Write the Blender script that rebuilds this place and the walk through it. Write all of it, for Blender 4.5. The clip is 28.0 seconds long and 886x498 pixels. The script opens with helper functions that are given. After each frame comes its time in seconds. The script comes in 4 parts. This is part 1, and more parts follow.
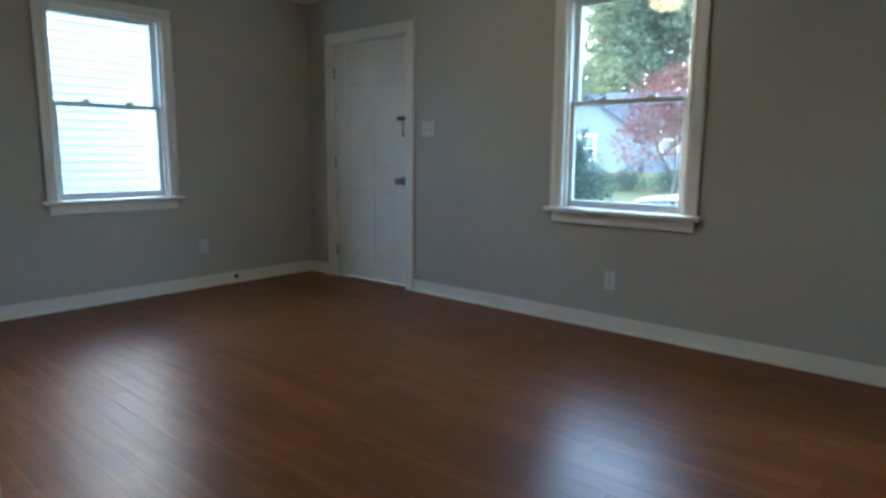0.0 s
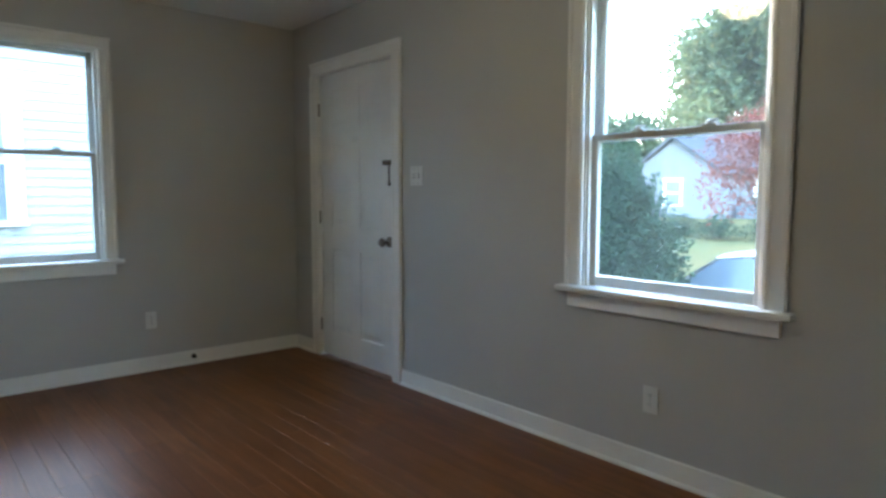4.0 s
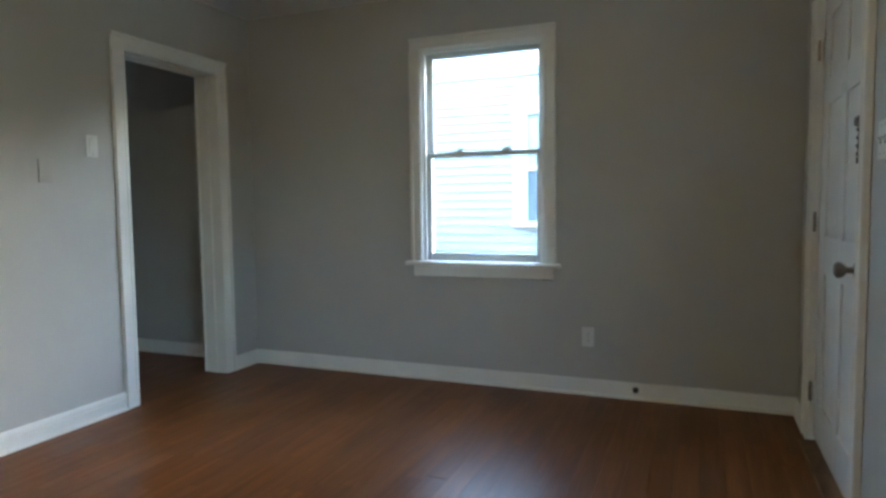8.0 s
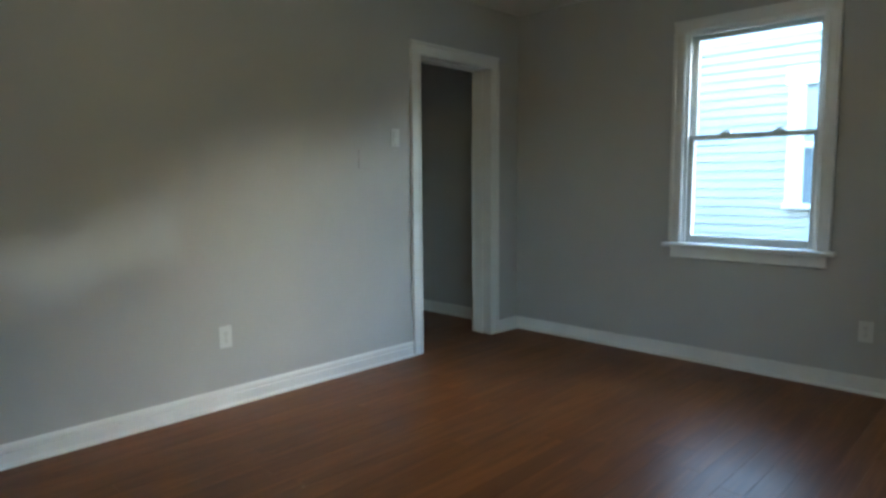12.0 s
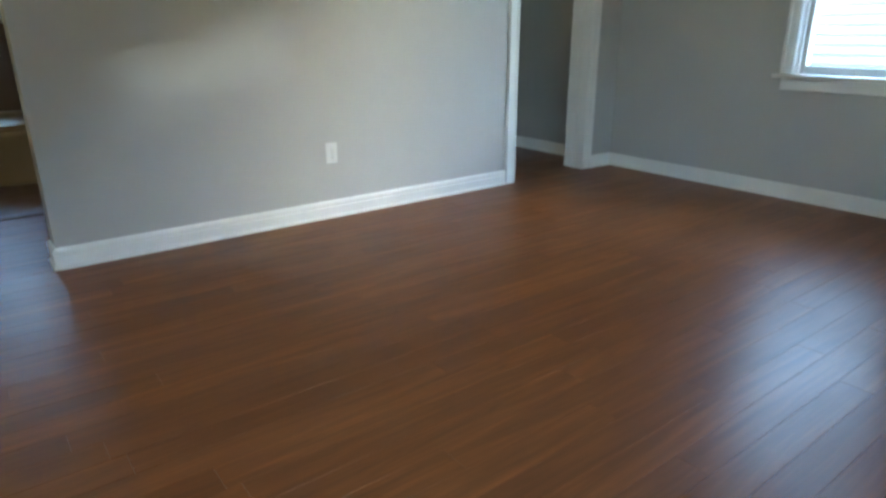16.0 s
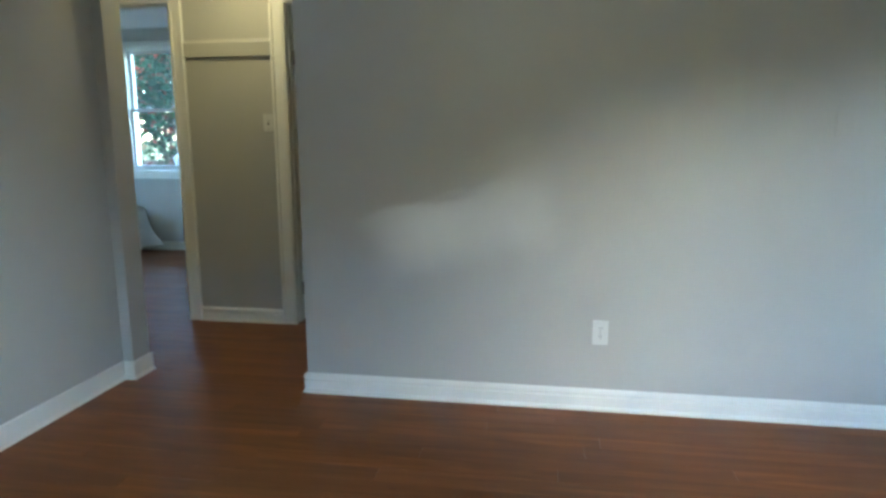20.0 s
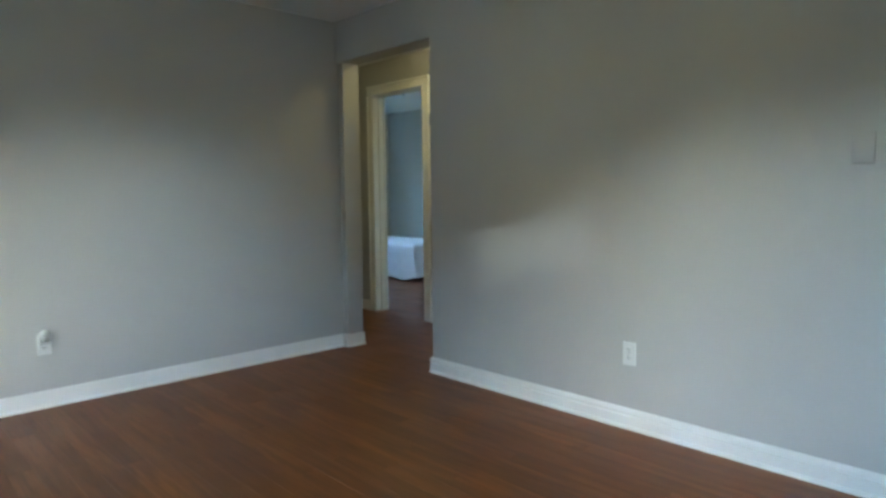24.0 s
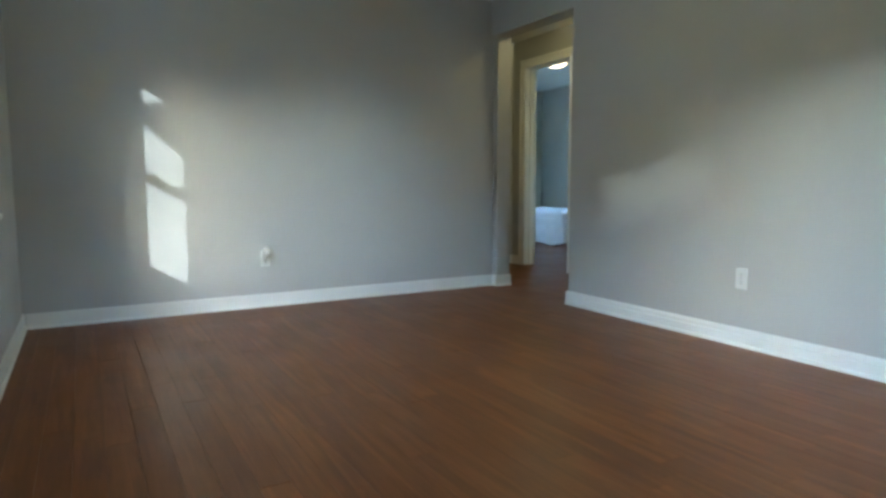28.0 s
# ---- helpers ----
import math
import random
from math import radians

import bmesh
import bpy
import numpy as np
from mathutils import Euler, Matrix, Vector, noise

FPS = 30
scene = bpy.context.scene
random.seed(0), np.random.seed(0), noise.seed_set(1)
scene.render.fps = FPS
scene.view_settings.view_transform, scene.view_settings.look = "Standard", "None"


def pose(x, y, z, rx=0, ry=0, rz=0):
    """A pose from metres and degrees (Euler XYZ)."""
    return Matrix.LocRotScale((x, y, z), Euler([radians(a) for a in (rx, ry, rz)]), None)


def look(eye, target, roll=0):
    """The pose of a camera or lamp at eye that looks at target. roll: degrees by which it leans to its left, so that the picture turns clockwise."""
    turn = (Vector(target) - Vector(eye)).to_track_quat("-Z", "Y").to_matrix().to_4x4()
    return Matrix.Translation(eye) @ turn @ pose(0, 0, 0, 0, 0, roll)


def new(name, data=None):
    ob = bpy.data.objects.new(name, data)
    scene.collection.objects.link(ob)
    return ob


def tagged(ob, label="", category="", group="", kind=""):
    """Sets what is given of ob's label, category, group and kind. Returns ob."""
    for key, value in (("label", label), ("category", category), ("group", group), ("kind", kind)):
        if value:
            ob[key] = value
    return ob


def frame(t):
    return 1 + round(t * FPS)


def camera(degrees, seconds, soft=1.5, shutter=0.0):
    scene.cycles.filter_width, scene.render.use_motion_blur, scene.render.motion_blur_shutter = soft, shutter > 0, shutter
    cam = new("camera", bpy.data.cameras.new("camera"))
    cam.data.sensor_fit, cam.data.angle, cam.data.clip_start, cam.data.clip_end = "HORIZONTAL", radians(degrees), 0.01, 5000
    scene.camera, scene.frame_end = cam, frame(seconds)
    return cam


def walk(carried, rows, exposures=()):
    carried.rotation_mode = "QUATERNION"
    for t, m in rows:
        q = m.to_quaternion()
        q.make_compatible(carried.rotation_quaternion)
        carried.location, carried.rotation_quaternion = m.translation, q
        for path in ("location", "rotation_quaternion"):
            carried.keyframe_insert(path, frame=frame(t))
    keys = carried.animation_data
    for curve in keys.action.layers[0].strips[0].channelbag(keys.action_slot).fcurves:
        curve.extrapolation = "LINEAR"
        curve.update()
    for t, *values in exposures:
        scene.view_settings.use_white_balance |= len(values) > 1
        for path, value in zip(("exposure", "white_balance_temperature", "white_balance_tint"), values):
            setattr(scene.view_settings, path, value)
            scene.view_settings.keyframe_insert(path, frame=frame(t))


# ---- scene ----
cam = camera(70.0, 28.0, 3.0)
PATH = [
    (0, (0.975, -0.207, 1.125), (-0.326, 1.281, 0.823), 0.4),
    (0.5, (0.918, -0.266, 1.112), (-0.189, 1.381, 0.866), 0.7),
    (1, (0.875, -0.152, 1.078), (-0.083, 1.593, 0.886), 0.7),
    (1.5, (0.831, 0.016, 1.087), (-0.03, 1.812, 0.91), 0.2),
    (2, (0.778, 0.187, 1.115), (-0.08, 1.985, 0.947), -0.0),
    (2.5, (0.727, 0.396, 1.1), (-0.119, 2.203, 0.97), 0.2),
    (3, (0.704, 0.696, 1.17), (-0.289, 2.424, 1.004), -0.2),
    (3.5, (0.629, 0.898, 1.167), (-0.681, 2.399, 1.0), -0.2),
    (4, (0.562, 1.09, 1.178), (-0.939, 2.402, 1.014), 0.1),
    (4.5, (0.512, 1.331, 1.201), (-1.182, 2.38, 1.03), -0.2),
    (6.5, (0.058, 2.516, 1.057), (-1.939, 2.499, 0.946), -0.7),
    (7, (-0.079, 2.769, 1.079), (-2.061, 2.528, 0.953), -0.7),
    (7.5, (-0.189, 2.833, 1.079), (-2.142, 2.422, 0.954), -0.8),
    (8, (-0.194, 2.97, 1.128), (-2.044, 2.225, 0.989), -0.7),
    (8.5, (-0.118, 3.029, 1.215), (-1.911, 2.159, 1.043), -0.8),
    (9, (-0.07, 3.054, 1.193), (-1.81, 2.081, 1.032), -0.7),
    (9.5, (-0.04, 3.05, 1.208), (-1.705, 1.958, 1.026), -0.7),
    (10, (0.021, 3.05, 1.219), (-1.581, 1.868, 1.026), -0.6),
    (10.5, (0.064, 3.057, 1.216), (-1.479, 1.801, 1.018), -0.5),
    (11, (0.102, 3.029, 1.19), (-1.408, 1.73, 1.002), -0.5),
    (11.5, (0.111, 3.056, 1.195), (-1.352, 1.707, 0.996), -0.5),
    (13.5, (0.186, 3.093, 0.998), (-1.199, 1.671, 0.751), -0.3),
    (14, (0.213, 3.094, 0.972), (-1.157, 1.677, 0.63), -0.2),
    (14.5, (0.232, 3.113, 0.949), (-1.12, 1.708, 0.505), -0.1),
    (15, (0.24, 3.132, 0.941), (-1.086, 1.738, 0.394), 0.0),
    (15.5, (0.264, 3.128, 0.96), (-1.026, 1.738, 0.323), 0.1),
    (16, (0.248, 3.232, 1.034), (-0.898, 1.729, 0.38), -0.2),
    (16.5, (0.145, 3.201, 1.135), (-0.801, 1.572, 0.464), -0.4),
    (17, (0.072, 3.038, 1.233), (-0.731, 1.344, 0.537), -0.2),
    (17.5, (-0.055, 2.946, 1.288), (-0.751, 1.209, 0.582), -0.3),
    (18, (-0.229, 2.879, 1.275), (-0.632, 1.034, 0.619), -1.0),
    (18.5, (-0.375, 2.838, 1.207), (-0.617, 0.949, 0.596), -0.6),
    (19, (-0.593, 2.807, 1.203), (-0.703, 0.899, 0.614), -0.9),
    (19.5, (-0.888, 2.871, 1.231), (-0.82, 0.932, 0.748), -1.1),
    (20, (-1.16, 2.874, 1.26), (-0.842, 0.93, 0.913), -0.2),
    (20.5, (-1.426, 2.799, 1.35), (-0.871, 0.9, 1.061), -0.6),
    (21, (-1.688, 2.789, 1.33), (-0.951, 0.942, 1.119), -0.6),
    (21.5, (-1.953, 2.772, 1.347), (-0.958, 1.048, 1.152), -0.6),
    (23.5, (-2.813, 2.704, 1.207), (-1.42, 1.279, 1.039), -0.5),
    (24, (-2.99, 2.759, 1.162), (-1.55, 1.382, 0.99), -0.6),
    (24.5, (-3.183, 2.821, 1.086), (-1.591, 1.624, 0.914), -0.3),
    (25, (-3.301, 2.91, 1.059), (-1.667, 1.771, 0.882), -0.4),
    (25.5, (-3.369, 2.997, 1.015), (-1.739, 1.851, 0.846), -0.1),
    (26, (-3.455, 3.049, 0.957), (-1.82, 1.912, 0.784), -0.2),
    (26.5, (-3.507, 3.069, 0.909), (-1.855, 1.955, 0.737), -0.1),
    (27, (-3.558, 3.078, 0.872), (-1.879, 2.005, 0.693), 0.0),
    (27.5, (-3.58, 3.098, 0.885), (-1.879, 2.063, 0.692), -0.0),
    (28, (-3.593, 3.113, 0.891), (-1.863, 2.131, 0.688), -0.1),
]
SKY, SUNLIGHT, LAMP, HALL, ROOM = 0.52, 0.22, 0.6, 2.6, 2.9
EXPOSURES = [
    (0, 3.22, 5840, 4),
    (1, 3.44, 5940, 5),
    (2, 3.92, 5900, 5),
    (3, 3.89, 6040, 7),
    (4, 3.40, 6140, 7),
    (7, 3.41, 6260, 5),
    (8, 3.47, 6190, 6),
    (10, 3.20, 6130, 4),
    (11, 3.15, 6090, 3),
    (14, 3.15, 6060, -1),
    (15, 3.57, 6010, 1),
    (16, 3.85, 5900, 2),
    (17, 4.24, 5600, 2),
    (18, 4.10, 5470, 0),
    (19, 3.84, 5470, -1),
    (20, 3.82, 5610, 0),
    (21, 3.65, 5660, 1),
    (24, 3.62, 5630, 0),
    (26, 3.71, 5570, -1),
    (28, 3.76, 5610, -1),
]
walk(cam, [(t, look(eye, target, roll)) for t, eye, target, roll in PATH], EXPOSURES)

# ---- light ----
SUN = Vector((-2.0, 1.0, 0.62)).normalized()
world = bpy.data.worlds.new("world")
world.use_nodes = True
scene.world = world
sky = world.node_tree.nodes.new("ShaderNodeTexSky")
sky.sky_type, sky.sun_disc = "NISHITA", False
sky.sun_elevation, sky.sun_rotation = math.asin(SUN.z), math.atan2(SUN.x, SUN.y)
sky.air_density, sky.dust_density, sky.ozone_density = 1.0, 0.8, 1.5
back = world.node_tree.nodes["Background"]
back.inputs["Strength"].default_value = SKY
world.node_tree.links.new(sky.outputs[0], back.inputs["Color"])
sun = new("sun", bpy.data.lights.new("sun", "SUN"))
sun.data.energy, sun.data.angle, sun.data.color = SUNLIGHT, radians(0.6), (1.0, 0.98, 0.95)
sun.matrix_world = look(SUN * 60, (0, 0, 0))


# ---- materials ----
def nodes_of(name):
    m = bpy.data.materials.new(name)
    m.use_nodes = True
    t = m.node_tree
    return m, t, t.nodes["Principled BSDF"]


def node(t, kind, **values):
    n = t.nodes.new(kind)
    for key, value in values.items():
        n.inputs[key].default_value = value
    return n


def calc(t, op, a, b=0.0, c=None):
    n = t.nodes.new("ShaderNodeMath")
    n.operation = op
    for i, v in enumerate((a, b, c)):
        if v is None:
            continue
        if hasattr(v, "is_linked"):
            t.links.new(v, n.inputs[i])
        else:
            n.inputs[i].default_value = v
    return n.outputs[0]


def mix(t, f, a, b, blend="MIX"):
    n = t.nodes.new("ShaderNodeMix")
    n.data_type, n.blend_type = "RGBA", blend
    for i, v in ((0, f), (6, a), (7, b)):
        if hasattr(v, "is_linked"):
            t.links.new(v, n.inputs[i])
        else:
            n.inputs[i].default_value = v if i == 0 else (*v[:3], 1)
    return n.outputs[2]


def noise_at(t, scale, detail=4.0, stretch=None, rough=0.55):
    """A noise in world metres; stretch squeezes it along an axis."""
    g = t.nodes.new("ShaderNodeNewGeometry")
    out = g.outputs["Position"]
    if stretch:
        v = t.nodes.new("ShaderNodeVectorMath")
        v.operation = "MULTIPLY"
        t.links.new(out, v.inputs[0])
        v.inputs[1].default_value = stretch
        out = v.outputs[0]
    n = node(t, "ShaderNodeTexNoise", Scale=scale, Detail=detail, Roughness=rough)
    t.links.new(out, n.inputs["Vector"])
    return n.outputs["Fac"]


def spread(t, fac, lo, hi, a=0.0, b=1.0):
    n = node(t, "ShaderNodeMapRange")
    t.links.new(fac, n.inputs[0])
    for i, v in zip((1, 2, 3, 4), (lo, hi, a, b)):
        n.inputs[i].default_value = v
    return n.outputs[0]


def bumped(t, bsdf, height, strength, distance):
    b = node(t, "ShaderNodeBump", Strength=strength, Distance=distance)
    t.links.new(height, b.inputs["Height"])
    t.links.new(b.outputs[0], bsdf.inputs["Normal"])


def surface(name, col, rough=0.5, metal=0.0, vary=0.12, blotch=2.5, grain=90.0, bump=0.15, depth=0.001, gloss=0.5, shift=None):
    """A plain material: two scales of variation in tone, uneven gloss and fine relief."""
    m, t, s = nodes_of(name)
    big, fine = noise_at(t, blotch), noise_at(t, grain, 3.0)
    other = shift or tuple(c * (1 - vary * 1.6) for c in col)
    base = mix(t, spread(t, big, 0.35, 0.7), col, other)
    base = mix(t, spread(t, fine, 0.35, 0.75, 0.0, vary), base, tuple(c * 0.55 for c in col))
    t.links.new(base, s.inputs["Base Color"])
    t.links.new(spread(t, big, 0.3, 0.7, max(0.02, rough - 0.06), min(1.0, rough + 0.06)), s.inputs["Roughness"])
    s.inputs["Metallic"].default_value = metal
    s.inputs["Specular IOR Level"].default_value = gloss
    if bump:
        bumped(t, s, fine, bump, depth)
    return m


def wall_paint(name, col):
    """Eggshell paint rolled on plaster: orange-peel relief, slight waves, scuffs low down."""
    m, t, s = nodes_of(name)
    peel, wave, scuff = noise_at(t, 260.0, 2.0), noise_at(t, 1.3, 3.0), noise_at(t, 7.0, 6.0, (1, 1, 2.2), 0.7)
    base = mix(t, spread(t, wave, 0.3, 0.7), col, tuple(c * 0.94 for c in col))
    base = mix(t, spread(t, scuff, 0.62, 0.8, 0.0, 0.22), base, tuple(c * 0.82 for c in col))
    t.links.new(base, s.inputs["Base Color"])
    t.links.new(spread(t, wave, 0.3, 0.7, 0.48, 0.6), s.inputs["Roughness"])
    s.inputs["Specular IOR Level"].default_value = 0.35
    both = calc(t, "ADD", calc(t, "MULTIPLY", peel, 0.35), calc(t, "MULTIPLY", wave, 2.0))
    bumped(t, s, both, 0.22, 0.0012)
    return m


def laminate(name):
    """Red-brown laminate strip with streaked grain, knots and a satin coat; each strip has its own tone."""
    m, t, s = nodes_of(name)
    info = t.nodes.new("ShaderNodeObjectInfo")
    geo = t.nodes.new("ShaderNodeNewGeometry")
    isle = calc(t, "FRACT", calc(t, "ADD", info.outputs["Random"], geo.outputs["Random Per Island"]))
    move = t.nodes.new("ShaderNodeCombineXYZ")
    t.links.new(calc(t, "MULTIPLY", isle, 37.0), move.inputs[0])
    t.links.new(calc(t, "MULTIPLY", isle, 11.0), move.inputs[1])
    place = t.nodes.new("ShaderNodeVectorMath")
    t.links.new(geo.outputs["Position"], place.inputs[0])
    t.links.new(move.outputs[0], place.inputs[1])

    def streak(scale, stretch, detail=5.0, warp=0.0):
        v = t.nodes.new("ShaderNodeVectorMath")
        v.operation = "MULTIPLY"
        t.links.new(place.outputs[0], v.inputs[0])
        v.inputs[1].default_value = stretch
        n = node(t, "ShaderNodeTexNoise", Scale=scale, Detail=detail, Roughness=0.6, Distortion=warp)
        t.links.new(v.outputs[0], n.inputs["Vector"])
        return n.outputs["Fac"]

    figure = streak(2.2, (0.7, 9.0, 1.0), 4.0, 0.8)
    grain = streak(9.0, (0.4, 12.0, 1.0), 5.0, 0.4)
    pores = streak(34.0, (0.5, 16.0, 1.0), 3.0)
    knot = streak(1.6, (1.6, 6.0, 1.0), 3.0, 0.5)
    base = mix(t, spread(t, figure, 0.31, 0.69), (0.268, 0.094, 0.026), (0.142, 0.050, 0.015))
    base = mix(t, spread(t, grain, 0.36, 0.72, 0.0, 0.42), base, (0.105, 0.037, 0.012))
    base = mix(t, spread(t, pores, 0.5, 0.8, 0.0, 0.22), base, (0.06, 0.027, 0.014))
    base = mix(t, spread(t, knot, 0.66, 0.74, 0.0, 0.4), base, (0.06, 0.025, 0.013))
    base = mix(t, spread(t, isle, 0.0, 1.0, 0.0, 0.5), base, (0.105, 0.036, 0.012))
    t.links.new(base, s.inputs["Base Color"])
    smear = noise_at(t, 3.0, 4.0)
    t.links.new(calc(t, "ADD", spread(t, smear, 0.3, 0.7, 0.285, 0.36), calc(t, "MULTIPLY", grain, 0.05)), s.inputs["Roughness"])
    s.inputs["Specular IOR Level"].default_value = 0.19
    bumped(t, s, calc(t, "ADD", grain, calc(t, "MULTIPLY", smear, 0.8)), 0.08, 0.0012)
    return m


def glow(name, col, strength):
    m, t, s = nodes_of(name)
    s.inputs["Base Color"].default_value = (*col, 1)
    s.inputs["Emission Color"].default_value = (*col, 1)
    n = noise_at(t, 6.0)
    t.links.new(spread(t, n, 0.3, 0.7, strength * 0.85, strength * 1.1), s.inputs["Emission Strength"])
    s.inputs["Roughness"].default_value = 0.3
    return m


def pane_glass(name, tint=(1, 1, 1)):
    m, t, s = nodes_of(name)
    t.nodes.remove(s)
    clear, shine = t.nodes.new("ShaderNodeBsdfTransparent"), t.nodes.new("ShaderNodeBsdfGlossy")
    clear.inputs[0].default_value = (*tint, 1)
    shine.inputs["Roughness"].default_value = 0.02
    # Faint translucent share stands in for the glare haze over the view.
    veil, veiled = t.nodes.new("ShaderNodeBsdfTranslucent"), t.nodes.new("ShaderNodeMixShader")
    veil.inputs["Color"].default_value = (0.8, 0.84, 0.82, 1)
    t.links.new(spread(t, noise_at(t, 5.0, 5.0), 0.3, 0.7, 0.008, 0.012), veiled.inputs[0])
    edge, both = t.nodes.new("ShaderNodeLayerWeight"), t.nodes.new("ShaderNodeMixShader")
    grazing = calc(t, "ADD", calc(t, "MULTIPLY", calc(t, "POWER", edge.outputs["Facing"], 5.0), 0.6), 0.028)
    for a, b in ((clear.outputs[0], veiled.inputs[1]), (veil.outputs[0], veiled.inputs[2]),
                 (grazing, both.inputs[0]), (veiled.outputs[0], both.inputs[1]), (shine.outputs[0], both.inputs[2]),
                 (both.outputs[0], t.nodes["Material Output"].inputs[0])):
        t.links.new(a, b)
    return m


def leafy(name, dark, light, odd=None):
    """Leaves, each clump with its own tone, a little light shining through."""
    m, t, s = nodes_of(name)
    geo = t.nodes.new("ShaderNodeNewGeometry")
    r = geo.outputs["Random Per Island"]
    base = mix(t, r, dark, light)
    if odd:
        base = mix(t, spread(t, r, 0.90, 0.92), base, odd)
    base = mix(t, spread(t, noise_at(t, 0.6), 0.4, 0.65, 0.0, 0.5), base, tuple(c * 0.6 for c in dark))
    t.links.new(base, s.inputs["Base Color"])
    s.inputs["Roughness"].default_value = 0.6
    s.inputs["Specular IOR Level"].default_value = 0.2
    thin, both = t.nodes.new("ShaderNodeBsdfTranslucent"), t.nodes.new("ShaderNodeMixShader")
    both.inputs[0].default_value = 0.33
    t.links.new(base, thin.inputs["Color"])
    t.links.new(s.outputs[0], both.inputs[1])
    t.links.new(thin.outputs[0], both.inputs[2])
    t.links.new(both.outputs[0], t.nodes["Material Output"].inputs[0])
    return m


def trellis_cloth(name):
    """Navy cloth with pale linked rings in rows."""
    m, t, s = nodes_of(name)
    tex = t.nodes.new("ShaderNodeUVMap")
    sep = t.nodes.new("ShaderNodeSeparateXYZ")
    t.links.new(tex.outputs[0], sep.inputs[0])
    u, v = calc(t, "MULTIPLY", sep.outputs[0], 2 * math.pi / 0.25), calc(t, "MULTIPLY", sep.outputs[1], 2 * math.pi / 0.24)
    cu, cv = calc(t, "COSINE", u), calc(t, "COSINE", v)
    level = calc(t, "ADD", cu, cv)
    ring = calc(t, "LESS_THAN", calc(t, "ABSOLUTE", calc(t, "SUBTRACT", level, 0.28)), 0.19)
    cross = calc(t, "MULTIPLY", calc(t, "LESS_THAN", calc(t, "ABSOLUTE", level), 0.14), calc(t, "GREATER_THAN", calc(t, "ABSOLUTE", calc(t, "SUBTRACT", cu, cv)), 1.35))
    line = calc(t, "MAXIMUM", ring, cross)
    weave = noise_at(t, 400.0, 2.0)
    base = mix(t, line, (0.018, 0.015, 0.042), (0.58, 0.46, 0.42))
    base = mix(t, spread(t, weave, 0.3, 0.8, 0.0, 0.35), base, (0.02, 0.02, 0.05))
    t.links.new(base, s.inputs["Base Color"])
    s.inputs["Roughness"].default_value = 0.85
    bumped(t, s, weave, 0.2, 0.0006)
    return m


WALL = wall_paint("grey_wall_paint", (0.50, 0.50, 0.475))
BATHWALL = wall_paint("beige_bath_paint", (0.44, 0.31, 0.23))
CEIL = wall_paint("ceiling_paint", (0.78, 0.78, 0.75))
TRIM = surface("white_trim_paint", (0.85, 0.85, 0.81), 0.40, vary=0.05, blotch=3.0, grain=45.0, bump=0.05)
DOORPAINT = surface("white_door_paint", (0.83, 0.83, 0.80), 0.42, vary=0.07, blotch=2.2, grain=60.0, bump=0.10)
VINYL = surface("white_sash_vinyl", (0.62, 0.63, 0.61), 0.42, vary=0.05, grain=40.0, bump=0.05)
PLASTIC = surface("white_switch_plastic", (0.70, 0.71, 0.68), 0.37, vary=0.03, bump=0.03)
SLOT = surface("dark_slot", (0.05, 0.05, 0.05), 0.6, bump=0)
NICKEL = surface("brushed_nickel", (0.33, 0.29, 0.25), 0.36, 1.0, vary=0.15, grain=200.0, bump=0.05)
BRONZE = surface("aged_bronze", (0.16, 0.12, 0.09), 0.42, 0.8, vary=0.2, bump=0.05)
RUBBER = surface("dark_rubber", (0.03, 0.028, 0.025), 0.7)
WOOD = laminate("red_brown_laminate")
OAK = surface("stained_oak_threshold", (0.17, 0.075, 0.03), 0.4, vary=0.3, blotch=9.0, grain=40.0)
SUB = surface("subfloor", (0.03, 0.02, 0.015), 0.9)
VINYLFLOOR = surface("brown_grey_vinyl", (0.22, 0.145, 0.10), 0.6, vary=0.15, gloss=0.25, blotch=6.0, grain=50.0)
GLASS = pane_glass("window_glass")
PORCELAIN = surface("cream_porcelain", (0.58, 0.46, 0.29), 0.36, vary=0.03, bump=0)
LINEN = surface("white_bed_linen", (0.78, 0.77, 0.80), 0.85, vary=0.06, grain=260.0, bump=0.2)
NAVY = trellis_cloth("navy_trellis_cloth")
LAMPGLASS = glow("warm_lamp_glass", (1.0, 0.78, 0.42), LAMP)
HALLGLASS = glow("warm_hall_lamp_glass", (1.0, 0.76, 0.35), HALL)
ROOMGLASS = glow("warm_room_lamp_glass", (1.0, 0.80, 0.45), ROOM)
SIDING = surface("white_siding", (0.43, 0.44, 0.435), 0.5, vary=0.06, blotch=1.2, grain=30.0, bump=0.1)
SHINGLE = surface("grey_shingle", (0.11, 0.11, 0.12), 0.9, gloss=0.1, vary=0.35, blotch=3.0, grain=20.0, bump=0.4, depth=0.004)
FARSIDING = surface("pale_far_siding", (0.20, 0.205, 0.22), 0.7, gloss=0.15, vary=0.1, blotch=0.8, grain=8.0, bump=0.1)
DARKPANE = surface("dark_house_pane", (0.16, 0.19, 0.21), 0.12, vary=0.1, bump=0)
BLIND = surface("pale_blind", (0.42, 0.46, 0.48), 0.6, vary=0.1)
LAWN = surface("autumn_lawn", (0.085, 0.092, 0.034), 0.95, gloss=0.05, vary=0.35, blotch=0.6, grain=25.0, bump=0.6, depth=0.02, shift=(0.15, 0.118, 0.05))
ASPHALT = surface("asphalt", (0.055, 0.055, 0.058), 0.9, gloss=0.15, vary=0.25, blotch=0.8, grain=60.0, bump=0.3, depth=0.004)
